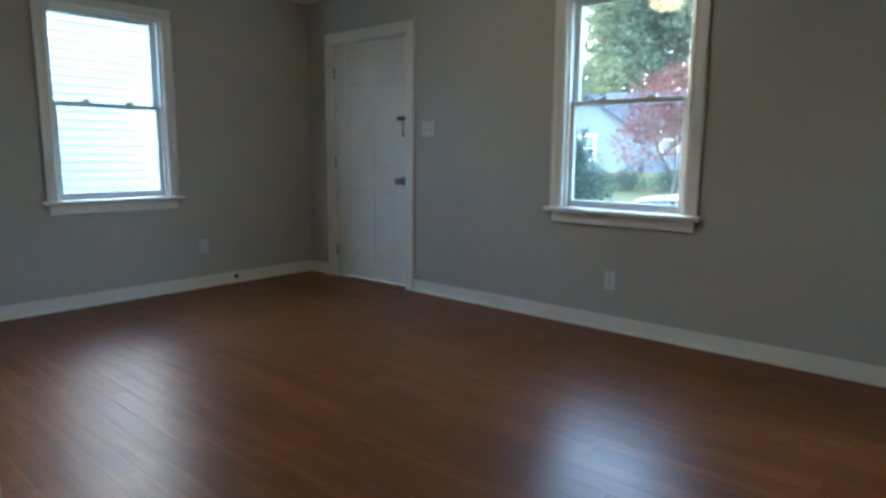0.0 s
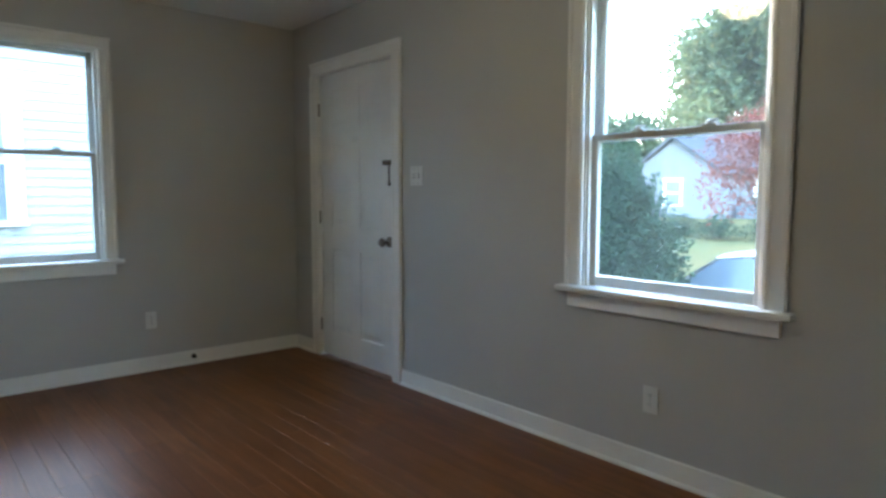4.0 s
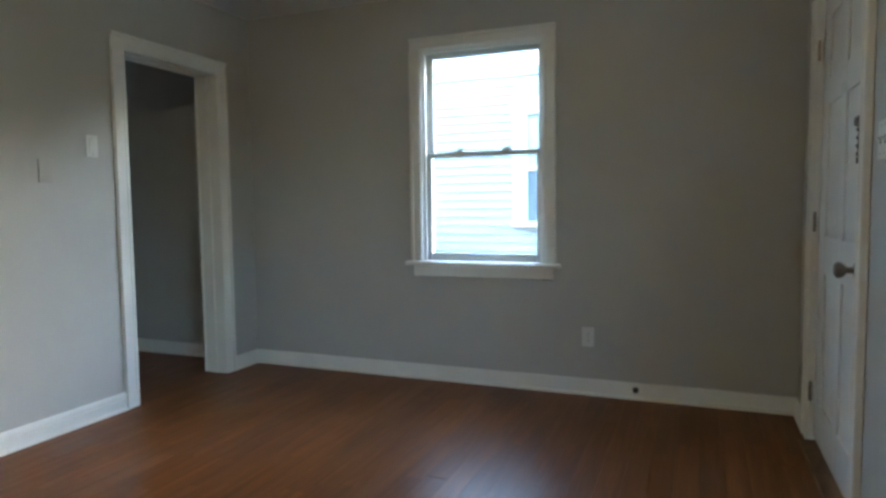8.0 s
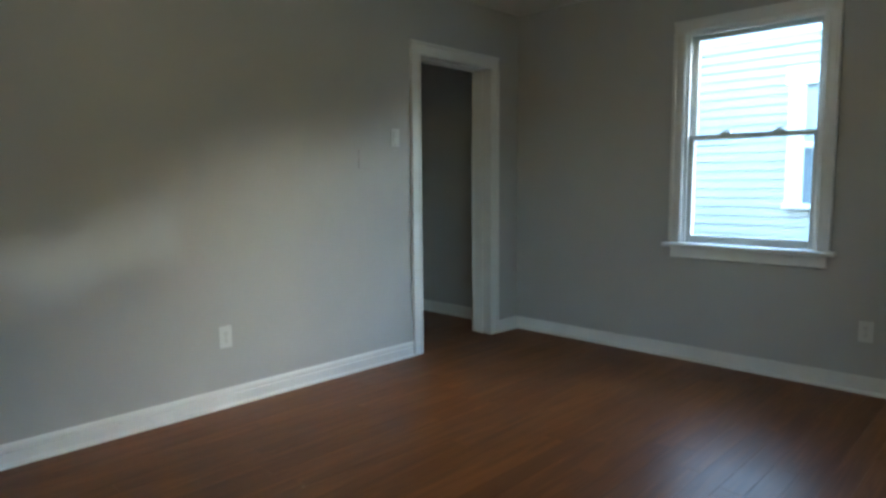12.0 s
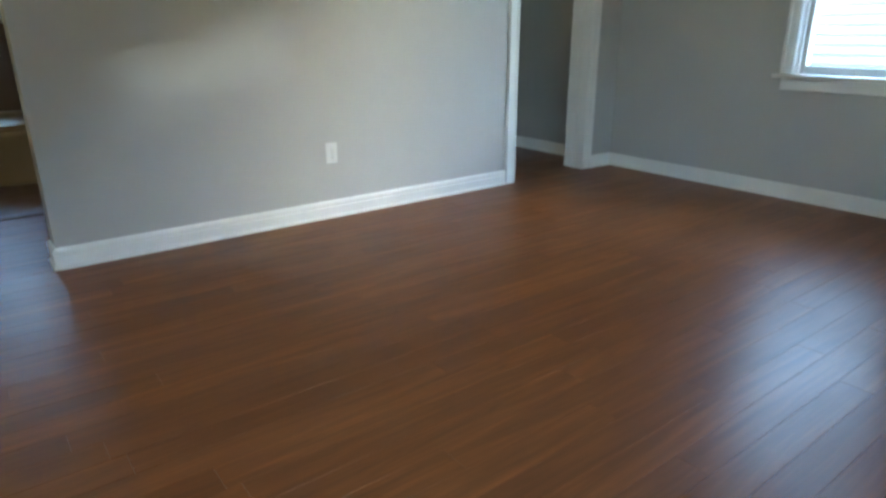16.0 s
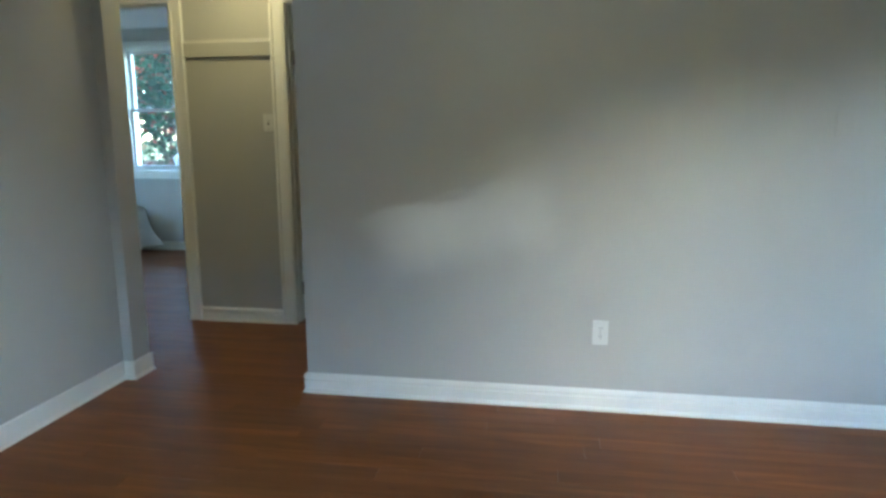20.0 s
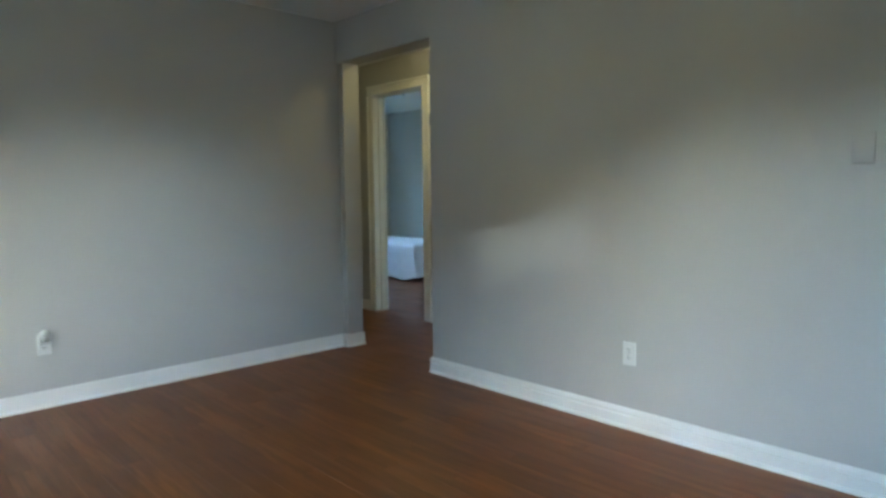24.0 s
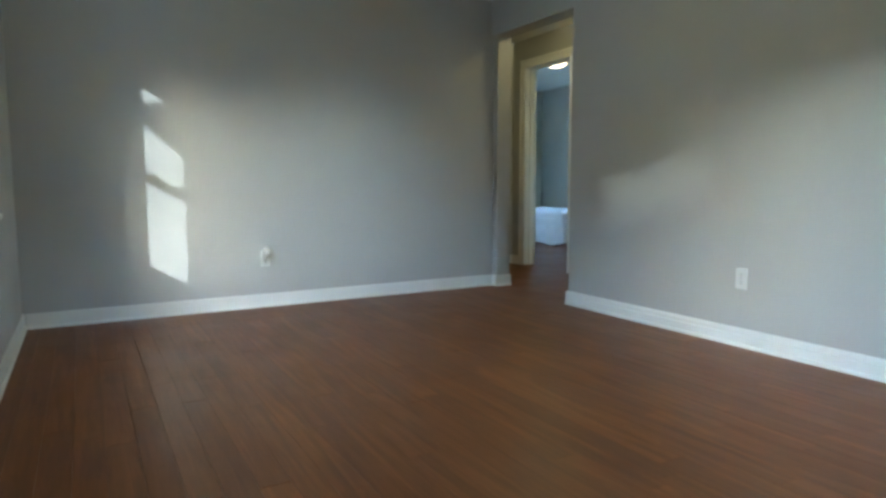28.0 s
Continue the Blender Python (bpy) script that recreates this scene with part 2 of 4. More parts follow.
CONCRETE = surface("pale_concrete", (0.22, 0.215, 0.20), 0.9, gloss=0.15, vary=0.2, grain=40.0, bump=0.2)
BARK = surface("bark", (0.09, 0.07, 0.055), 0.95, vary=0.4, blotch=8.0, grain=30.0, bump=0.8, depth=0.01)
GREEN = leafy("green_leaves", (0.07, 0.105, 0.06), (0.135, 0.17, 0.09), (0.19, 0.175, 0.09))
RED = leafy("red_maple_leaves", (0.14, 0.04, 0.03), (0.25, 0.085, 0.065))
EVERGREEN = leafy("evergreen_needles", (0.025, 0.055, 0.032), (0.05, 0.09, 0.05))
BERRY = leafy("berry_bush_leaves", (0.013, 0.040, 0.020), (0.040, 0.085, 0.034), (0.30, 0.06, 0.04))
LITTER = surface("tan_leaf_litter", (0.11, 0.075, 0.05), 0.95, gloss=0.05, vary=0.3, blotch=3.0, grain=30.0, bump=0.6, depth=0.01, shift=(0.12, 0.055, 0.042))
CARPAINT = surface("white_car_paint", (0.75, 0.76, 0.78), 0.15, vary=0.02, bump=0)
CARGLASS = surface("car_glass", (0.10, 0.13, 0.16), 0.08, vary=0.05, bump=0)
TYRE = surface("tyre_rubber", (0.02, 0.02, 0.02), 0.8)
BLUEGREY = surface("blue_grey_paint", (0.12, 0.135, 0.16), 0.6, vary=0.15)


# ---- mesh helpers ----
def box(bm, x0, x1, y0, y1, z0, z1, bevel=0.0, segments=1):
    v = [bm.verts.new((x, y, z)) for z in (z0, z1) for y in (y0, y1) for x in (x0, x1)]
    faces = [bm.faces.new([v[i] for i in f]) for f in ((0, 2, 3, 1), (4, 5, 7, 6), (0, 1, 5, 4), (1, 3, 7, 5), (3, 2, 6, 7), (2, 0, 4, 6))]
    if bevel:
        edges = {e for f in faces for e in f.edges}
        bmesh.ops.bevel(bm, geom=list(edges), offset=bevel, segments=segments, affect="EDGES", profile=0.6)
    return bm


def boxed(*args, **kw):
    return box(bmesh.new(), *args, **kw)


def tube(bm, a, b, r0, r1=None, n=12, caps=True):
    """A tapered rod from a to b."""
    a, b = Vector(a), Vector(b)
    r1 = r0 if r1 is None else r1
    q = (b - a).to_track_quat("Z", "Y").to_matrix()
    rings = [[bm.verts.new(p + q @ Vector((math.cos(k * 2 * math.pi / n) * r, math.sin(k * 2 * math.pi / n) * r, 0))) for k in range(n)]
             for p, r in ((a, r0), (b, r1))]
    for k in range(n):
        bm.faces.new((rings[0][k], rings[0][(k + 1) % n], rings[1][(k + 1) % n], rings[1][k]))
    if caps:
        bm.faces.new(rings[0][::-1]), bm.faces.new(rings[1])
    return bm


def lathe(bm, profile, n=24, axis="Z", at=(0, 0, 0), sx=1.0, sy=1.0):
    """Turns (radius, height) pairs round an axis."""
    at, rings = Vector(at), []
    for r, h in profile:
        ring = []
        for k in range(n):
            c, s = math.cos(k * 2 * math.pi / n) * r * sx, math.sin(k * 2 * math.pi / n) * r * sy
            p = {"Z": (c, s, h), "Y": (c, h, s), "X": (h, c, s)}[axis]
            ring.append(bm.verts.new(at + Vector(p)))
        rings.append(ring)
    for a, b in zip(rings, rings[1:]):
        for k in range(n):
            bm.faces.new((a[k], a[(k + 1) % n], b[(k + 1) % n], b[k]))
    bm.faces.new(rings[0][::-1]), bm.faces.new(rings[-1])
    bmesh.ops.recalc_face_normals(bm, faces=bm.faces[:])
    return bm


def extrude_profile(bm, profile, x0, x1):
    """A (y, z) outline drawn out along x."""
    a = [bm.verts.new((x0, y, z)) for y, z in profile]
    b = [bm.verts.new((x1, y, z)) for y, z in profile]
    n = len(profile)
    for k in range(n):
        bm.faces.new((a[k], b[k], b[(k + 1) % n], a[(k + 1) % n]))
    bm.faces.new(a), bm.faces.new(b[::-1])
    bmesh.ops.recalc_face_normals(bm, faces=bm.faces[:])
    return bm


def mesh_of(name, bm, material, smooth=False):
    me = bpy.data.meshes.new(name)
    bm.normal_update()
    bm.to_mesh(me)
    bm.free()
    me.materials.append(material)
    if smooth:
        for p in me.polygons:
            p.use_smooth = True
    return me


def part(name, bm, material, parent, label="", smooth=False):
    ob = new(name, mesh_of(name, bm, material, smooth))
    ob.parent = parent
    return tagged(ob, label)


def solid(name, bm, material, label, category, kind="", group="", smooth=False):
    return tagged(new(name, mesh_of(name, bm, material, smooth)), label, category, group, kind)


def thing(name, m, label, category, group="", kind=""):
    ob = new(name)
    ob.matrix_world = m
    ob.empty_display_size = 0.1
    return tagged(ob, label, category, group, kind)


# ---- plan: metres, floor at 0 ----
XW, XE, YN, TOP = -3.915, 1.04, 3.475, 2.44
STUB, STUB_N, STUB_S = 0.982, -0.025, -0.165
HALL_S, HALL_E, HALL_W, BACK = -1.11, 2.25, -0.48, -3.70
NORTH, WEST, SOUTH, EAST = 0, 90, 180, -90


def wall(name, axis, a0, a1, b0, b1, holes=(), z1=TOP, material=None, z0=0.0, label="grey painted plaster wall"):
    """A wall along x or y from a0 to a1, b0 to b1 thick, with holes (from, to, bottom, top) cut through it."""
    bm = bmesh.new()

    def put(p, q, lo, hi):
        if q - p > 1e-4 and hi - lo > 1e-4:
            box(bm, p, q, b0, b1, lo, hi) if axis == "x" else box(bm, b0, b1, p, q, lo, hi)
    at = a0
    for h0, h1, lo, hi in sorted(holes):
        put(at, h0, z0, z1), put(h0, h1, z0, lo), put(h0, h1, hi, z1)
        at = h1
    put(at, a1, z0, z1)
    return solid(name, bm, material or WALL, label, "wall", "structure")


NWX, WWY, SILL, HEADH = -0.793, 1.727, 0.772, 2.10
HALFW = 0.395
FRONTX, SIDEX, BATHDOOR, BEDDOOR = -3.09, -3.211, 0.148, 1.655
wall("wall_north", "x", XW - 0.16, XE + 0.15, YN, YN + 0.16, [(FRONTX - 0.477, FRONTX + 0.477, 0, 2.072), (NWX - 0.475, NWX + 0.475, SILL - 0.03, HEADH + 0.02)], z0=-0.02)
wall("wall_west", "y", BACK - 0.16, YN, XW - 0.16, XW, [(WWY - HALFW, WWY + HALFW, SILL - 0.03, HEADH + 0.02)], z0=-0.02)
wall("wall_south", "x", XW, XE, -0.16, 0.0, [(SIDEX - 0.389, SIDEX + 0.389, 0, 2.03), (0.0, XE, 0, 2.145)])
wall("wall_east", "y", STUB_N, YN, XE, XE + 0.15)
wall("wall_hall_stub", "x", STUB, HALL_E + 0.12, STUB_S, STUB_N, z1=TOP - 0.004)
wall("wall_hall_south", "x", HALL_W - 0.1, HALL_E + 0.12, HALL_S - 0.12, HALL_S, [(BATHDOOR - 0.382, BATHDOOR + 0.382, 0, 2.13), (BEDDOOR - 0.385, BEDDOOR + 0.385, 0, 2.15)])
wall("wall_hall_east", "y", HALL_S, STUB_S, HALL_E, HALL_E + 0.12)
wall("wall_hall_west", "y", HALL_S, -0.16, HALL_W - 0.1, HALL_W)
BWX, BATHX = 3.10, 0.183
wall("wall_back", "x", XW, 5.12, BACK - 0.16, BACK, [(-1.95, -1.15, 0.87, 2.02), (BWX - HALFW, BWX + HALFW, 0.88, 2.25), (BATHX - 0.42, BATHX + 0.42, 1.16, 2.0)], z0=-0.02)
wall("wall_bath_west", "y", BACK, HALL_S - 0.12, -0.85, -0.75, material=BATHWALL, label="beige painted bathroom wall")
wall("wall_bath_east", "y", BACK, HALL_S - 0.12, 0.95, 1.05)
wall("wall_bedroom_east", "y", BACK, HALL_S - 0.12, 5.0, 5.16, [(-2.2 - HALFW, -2.2 + HALFW, SILL - 0.03, HEADH + 0.02)])
wall("wall_bedroom_north", "x", HALL_E + 0.12, 5.12, HALL_S - 0.12, HALL_S)
solid("ceiling", boxed(XW - 0.16, 5.12, BACK - 0.16, YN + 0.16, TOP, TOP + 0.12), CEIL, "white painted plaster ceiling", "ceiling", "structure")
solid("wall_bath_lining", boxed(-0.75, 0.95, BACK, BACK + 0.22, 0.0, 1.10, 0.006), BATHWALL, "beige lining of the tub wall", "wall", "structure")


# ---- baseboards ----
def baseboard(m, length, height=0.096, bead=False, label="white painted baseboard with a rounded shoe moulding"):
    """Runs to the right from m along a wall; the room is on the -y side."""
    h = height
    shoe = [(0, 0), (-0.023, 0), (-0.023, 0.006), (-0.020, 0.013), (-0.013, 0.018)]
    p = shoe + [(-0.012, h - 0.002), (-0.010, h), (0, h)]
    if bead:
        p = shoe + [(-0.015, h - 0.038), (-0.006, h - 0.036), (-0.006, h - 0.030), (-0.017, h - 0.027), (-0.017, h - 0.014), (-0.012, h - 0.007), (-0.008, h - 0.001), (-0.006, h), (0, h)]
    ob = solid("baseboard", extrude_profile(bmesh.new(), p, 0, length), TRIM, label, "baseboard", "structure")
    ob.matrix_world = m
    return ob


baseboard(pose(XW, -0.0, 0, 0, 0, WEST), YN)
baseboard(pose(XW + 0.017, YN, 0, 0, 0, NORTH), FRONTX - 0.54 - XW - 0.017)
baseboard(pose(FRONTX + 0.54, YN, 0, 0, 0, NORTH), XE - FRONTX - 0.54)
baseboard(pose(XE, YN - 0.017, 0, 0, 0, EAST), YN - 0.017 - STUB_N)
baseboard(pose(0.0, 0.0, 0, 0, 0, SOUTH), -SIDEX - 0.449, 0.102, True, "white painted baseboard with a moulded cap")
baseboard(pose(SIDEX - 0.449, 0.0, 0, 0, 0, SOUTH), SIDEX - 0.449 - XW - 0.017)
baseboard(pose(0.0, -0.16, 0, 0, 0, 90), 0.176, 0.102, True, "white painted baseboard return")
baseboard(pose(XE - 0.002, STUB_N, 0, 0, 0, SOUTH), XE - STUB + 0.012)
baseboard(pose(STUB, STUB_N + 0.016, 0, 0, 0, EAST), 0.165)
baseboard(pose(BEDDOOR - 0.447, HALL_S, 0, 0, 0, SOUTH), BEDDOOR - BATHDOOR - 0.899, 0.100, True, "white painted baseboard with a moulded cap")
baseboard(pose(HALL_E, HALL_S, 0, 0, 0, SOUTH), HALL_E - BEDDOOR - 0.447)
baseboard(pose(HALL_E, STUB_S, 0, 0, 0, EAST), STUB_S - HALL_S)
baseboard(pose(5.0, BACK, 0, 0, 0, SOUTH), 3.95)
baseboard(pose(5.0, HALL_S - 0.12, 0, 0, 0, EAST), 2.55)
baseboard(pose(XW, BACK, 0, 0, 0, WEST), -0.16 - BACK)


# ---- doors and windows: x to the right, y outwards, the room on the -y side ----
def casing_leg(bm, x0, x1, z0, z1, outer):
    """A flat casing with a raised band on its outer edge."""
    box(bm, x0, x1, -0.018, 0.0, z0, z1, 0.003)
    a, b = (x0 - 0.002, x0 + 0.020) if outer < 0 else (x1 - 0.020, x1 + 0.002)
    box(bm, a, b, -0.027, 0.0, z0, z1, 0.004)
    c = x0 + (x1 - x0) * (0.8 if outer < 0 else 0.2)
    box(bm, c - 0.008, c + 0.008, -0.022, -0.01, z0, z1, 0.003)
    return bm


def casing_head(bm, x0, x1, z0, z1):
    box(bm, x0, x1, -0.0185, 0.0, z0, z1, 0.003)
    box(bm, x0 - 0.002, x1 + 0.002, -0.0275, 0.0, z1 - 0.020, z1 + 0.002, 0.004)
    c = z0 + (z1 - z0) * 0.2
    box(bm, x0 + 0.06, x1 - 0.06, -0.0225, -0.01, c - 0.008, c + 0.008, 0.003)
    return bm


def door_trim(name, m, half, head, thick, width=0.08, both=True, label="white painted door casing and jambs"):
    """Casing round an opening that is 2 * half wide, with jambs through the wall."""
    t = thing(name, m, label, "door frame", kind="structure")
    sides = [(0, "")] + ([(1, "")] if both else [])
    for far, _ in sides:
        for s in (-1, 1):
            x0, x1 = sorted((s * (half - 0.008), s * (half + width)))
            bm = casing_leg(bmesh.new(), x0, x1, 0.0, head - 0.008, s)
            if far:
                for v in bm.verts:
                    v.co.y = thick - v.co.y
                bmesh.ops.reverse_faces(bm, faces=bm.faces[:])
            part("casing", bm, TRIM, t)
        bm = casing_head(bmesh.new(), -half - width, half + width, head - 0.008, head + width)
        if far:
            for v in bm.verts:
                v.co.y = thick - v.co.y
            bmesh.ops.reverse_faces(bm, faces=bm.faces[:])
        part("head_casing", bm, TRIM, t)
    for s in (-1, 1):
        x0, x1 = sorted((s * half, s * (half + 0.02)))
        part("jamb", boxed(x0, x1, 0.001, thick - 0.001, 0, head + 0.0), TRIM, t)
        x0, x1 = sorted((s * (half - 0.012), s * half))
        part("door_stop_moulding", boxed(x0, x1, thick * 0.42, thick * 0.42 + 0.035, 0, head, 0.002), TRIM, t)
    part("head_jamb", boxed(-half - 0.02, half + 0.02, 0.001, thick - 0.001, head, head + 0.02), TRIM, t)
    part("head_stop", boxed(-half, half, thick * 0.42, thick * 0.42 + 0.035, head - 0.012, head, 0.002), TRIM, t)
    return t


def sash(t, name, w, z0, z1, y0, y1, stile=0.038, bottom=0.045, top=0.035):
    p = part(name, boxed(-w / 2, -w / 2 + stile, y0, y1, z0, z1, 0.004), VINYL, t)
    part("stile", boxed(w / 2 - stile, w / 2, y0, y1, z0, z1, 0.004), VINYL, p)
    part("bottom_rail", boxed(-w / 2 + stile, w / 2 - stile, y0, y1, z0, z0 + bottom, 0.004), VINYL, p)
    part("top_rail", boxed(-w / 2 + stile, w / 2 - stile, y0, y1, z1 - top, z1, 0.004), VINYL, p)
    y = (y0 + y1) / 2
    g = part("pane", boxed(-w / 2 + stile - 0.004, w / 2 - stile + 0.004, y - 0.002, y + 0.002, z0 + bottom - 0.004, z1 - top + 0.004), GLASS, p)
    g.visible_shadow = False
    return p


def window(name, m, half=HALFW, sill=SILL, head=HEADH, thick=0.16, meet=1.442, casing=0.07, reveal=0.0, label="white double-hung window with two sash locks"):
    t = thing(name, m, label, "window", kind="structure")
    top = head + casing
    for s in (-1, 1):
        x0, x1 = sorted((s * (half - 0.006), s * (half + casing)))
        part("casing", casing_leg(bmesh.new(), x0, x1, sill + 0.002, head - 0.006, s), TRIM, t)
        x0, x1 = sorted((s * (half - 0.012), s * half))
        part("jamb", boxed(x0, x1, 0.0, 0.115 if reveal else thick + 0.02, sill, head), TRIM, t)
        x0, x1 = sorted((s * (half - 0.026), s * (half - 0.012)))
        part("inner_stop", boxed(x0, x1, 0.006, 0.028, sill, head - 0.012, 0.003), TRIM, t)
        x0, x1 = sorted((s * (half - 0.022), s * (half - 0.012)))
        part("sash_track", boxed(x0, x1, 0.066, 0.074, sill, head - 0.012), VINYL, t)
        x0, x1 = sorted((s * (half + reveal), s * (half + reveal + 0.09)))
        part("outer_casing", boxed(x0, x1, thick, thick + 0.03, sill - 0.05, head + 0.1), TRIM, t)
    part("head_casing", casing_head(bmesh.new(), -half - casing, half + casing, head - 0.006, top), TRIM, t)
    part("head_jamb", boxed(-half, half, 0.0, thick + 0.02, head - 0.012, head + 0.018), TRIM, t)
    part("head_stop", boxed(-half + 0.026, half - 0.026, 0.006, 0.028, head - 0.026, head - 0.012, 0.003), TRIM, t)
    part("stool", boxed(-half - casing - 0.033, half + casing + 0.033, -0.058, 0.0, sill - 0.026, sill, 0.008, 2), TRIM, t)
    part("inner_sill", boxed(-half, half, 0.0, 0.03, sill - 0.027, sill), TRIM, t)
    part("apron", boxed(-half - casing + 0.012, half + casing - 0.012, -0.020, 0.0, sill - 0.098, sill - 0.027, 0.004), TRIM, t)
    part("outer_sill", boxed(-half - 0.06, half + 0.06, 0.03, thick + 0.07, sill - 0.05, sill - 0.004, 0.004), TRIM, t)
    w = 2 * half - 0.028
    sash(t, "upper_sash", w, meet - 0.014, head - 0.013, 0.076, 0.108, top=0.034, bottom=0.03)
    low = sash(t, "lower_sash", w, sill + 0.001, meet + 0.016, 0.032, 0.064, top=0.03, bottom=0.048)
    for s in (-1, 1):
        bm = box(bmesh.new(), s * w * 0.2 - 0.032, s * w * 0.2 + 0.032, 0.034, 0.062, meet + 0.016, meet + 0.025, 0.003)
        lathe(bm, [(0.018, meet + 0.024), (0.017, meet + 0.036), (0.009, meet + 0.041)], 10, at=(s * w * 0.2, 0.048, 0))
        box(bm, s * w * 0.2 - 0.004, s * w * 0.2 + 0.034, 0.036, 0.048, meet + 0.032, meet + 0.041, 0.003)
        part("sash_lock", bm, VINYL, low)
    return t


window("window_1", pose(NWX, YN, 0, 0, 0, NORTH), 0.405, casing=0.08, reveal=0.075)
window("window_2", pose(XW, WWY, 0, 0, 0, WEST))
window("window_3", pose(BWX, BACK, 0, 0, 0, SOUTH), sill=0.91, head=2.23, meet=1.57)
window("window_4", pose(BATHX, BACK, 0, 0, 0, SOUTH), 0.42, 1.19, 1.98, meet=1.6, label="small white bathroom window above the tub")

# Unseen window, added to let daylight into the side room.
window("unseen_window_6", pose(-1.55, BACK, 0, 0, 0, SOUTH), 0.40, 0.90, 2.0)
# Unseen window, added to brighten the bedroom with cool daylight.
window("unseen_window_5", pose(5.0, -2.2, 0, 0, 0, EAST))

door_trim("door_frame", pose(SIDEX, 0, 0, 0, 0, SOUTH), 0.369, 2.01, 0.16, 0.08)
door_trim("door_frame", pose(BATHDOOR, HALL_S, 0, 0, 0, SOUTH), 0.362, 2.11, 0.12, 0.09)
door_trim("door_frame", pose(BEDDOOR, HALL_S, 0, 0, 0, SOUTH), 0.365, 2.13, 0.12, 0.085)
door_trim("door_frame", pose(FRONTX, YN, 0, 0, 0, NORTH), 0.457, 2.052, 0.16, 0.083, both=False, label="white painted front door casing and jambs")


def front_door(m):
    """A six-panel entrance door, 0.89 wide, that opens into the room."""
    t = thing("door_1", m, "closed white six-panel front door with a nickel knob", "door", kind="structure")
    w, y0, y1, z0, z1 = 0.4525, 0.016, 0.058, 0.0175, 2.046
    part("slab", boxed(-w, w, y0 + 0.009, y1, z0, z1), DOORPAINT, t)
    rows = [(0.20, 0.80), (0.97, 1.54), (1.66, 1.92)]
    cols = [(-0.315, -0.045), (0.045, 0.315)]
    for x0, x1 in ((-w, -0.315), (-0.045, 0.045), (0.315, w)):
        part("stile", boxed(x0, x1, y0, y0 + 0.0095, z0, z1, 0.003), DOORPAINT, t)
    zs = [z0] + [z for r in rows for z in r] + [z1]
    for lo, hi in zip(zs[::2], zs[1::2]):
        for x0, x1 in cols:
            part("rail", boxed(x0, x1, y0 + 0.0002, y0 + 0.0095, lo, hi, 0.003), DOORPAINT, t)
    for lo, hi in rows:
        for x0, x1 in cols:
            bm = bmesh.new()
            a = [bm.verts.new((x, y0 + 0.009, z)) for x, z in ((x0 + 0.022, lo + 0.022), (x1 - 0.022, lo + 0.022), (x1 - 0.022, hi - 0.022), (x0 + 0.022, hi - 0.022))]
            b = [bm.verts.new((x, y0 + 0.002, z)) for x, z in ((x0 + 0.048, lo + 0.048), (x1 - 0.048, lo + 0.048), (x1 - 0.048, hi - 0.048), (x0 + 0.048, hi - 0.048))]
            bm.faces.new(b)
            for k in range(4):
                bm.faces.new((a[k], a[(k + 1) % 4], b[(k + 1) % 4], b[k]))
            bmesh.ops.recalc_face_normals(bm, faces=bm.faces[:])
            part("raised_panel", bm, DOORPAINT, t)
    knob = part("knob_rose", lathe(bmesh.new(), [(0.033, 0.017), (0.033, -0.003), (0.026, -0.010), (0.012, -0.013)], 20, "Y", (0.402, 0, 0.89)), NICKEL, t, "round nickel rose", True)
    part("knob", lathe(bmesh.new(), [(0.011, -0.010), (0.011, -0.034), (0.020, -0.040), (0.027, -0.052), (0.027, -0.062), (0.020, -0.070), (0.008, -0.072)], 20, "Y", (0.402, 0, 0.89)), NICKEL, knob, "ball-shaped nickel knob", True)
    guard = part("chain_lock", boxed(0.352, 0.438, -0.016, 0.017, 1.378, 1.408, 0.003), BRONZE, t, "dark metal chain lock with its chain hanging")
    part("chain_slot", boxed(0.360, 0.415, -0.0185, -0.014, 1.389, 1.397, 0.002), BRONZE, guard)
    for k in range(8):
        part("chain_link", lathe(bmesh.new(), [(0.0055, -0.0028), (0.0085, 0.0), (0.0055, 0.0028)], 8, "X" if k % 2 else "Y", (0.424, -0.014, 1.374 - k * 0.0135)), BRONZE, guard)
    part("chain_end", boxed(0.415, 0.433, -0.020, -0.006, 1.248, 1.270, 0.003), BRONZE, guard)
    for z in (0.24, 1.03, 1.80):
        h = part("hinge", tube(bmesh.new(), (-0.436, -0.006, z - 0.045), (-0.436, -0.006, z + 0.045), 0.0065, n=10), NICKEL, t, "worn metal butt hinge")
        for k in (-0.018, 0.018):
            part("hinge_knuckle", tube(bmesh.new(), (-0.436, -0.006, z + k - 0.003), (-0.436, -0.006, z + k + 0.003), 0.0085, n=10), NICKEL, h)
    part("knocker_mark", lathe(bmesh.new(), [(0.045, 0.017), (0.045, 0.0145), (0.02, 0.014)], 20, "Y", (0.0, 0, 1.565), 1.0, 0.5), CEIL, t, "filled and repainted half-round mark")
    return t


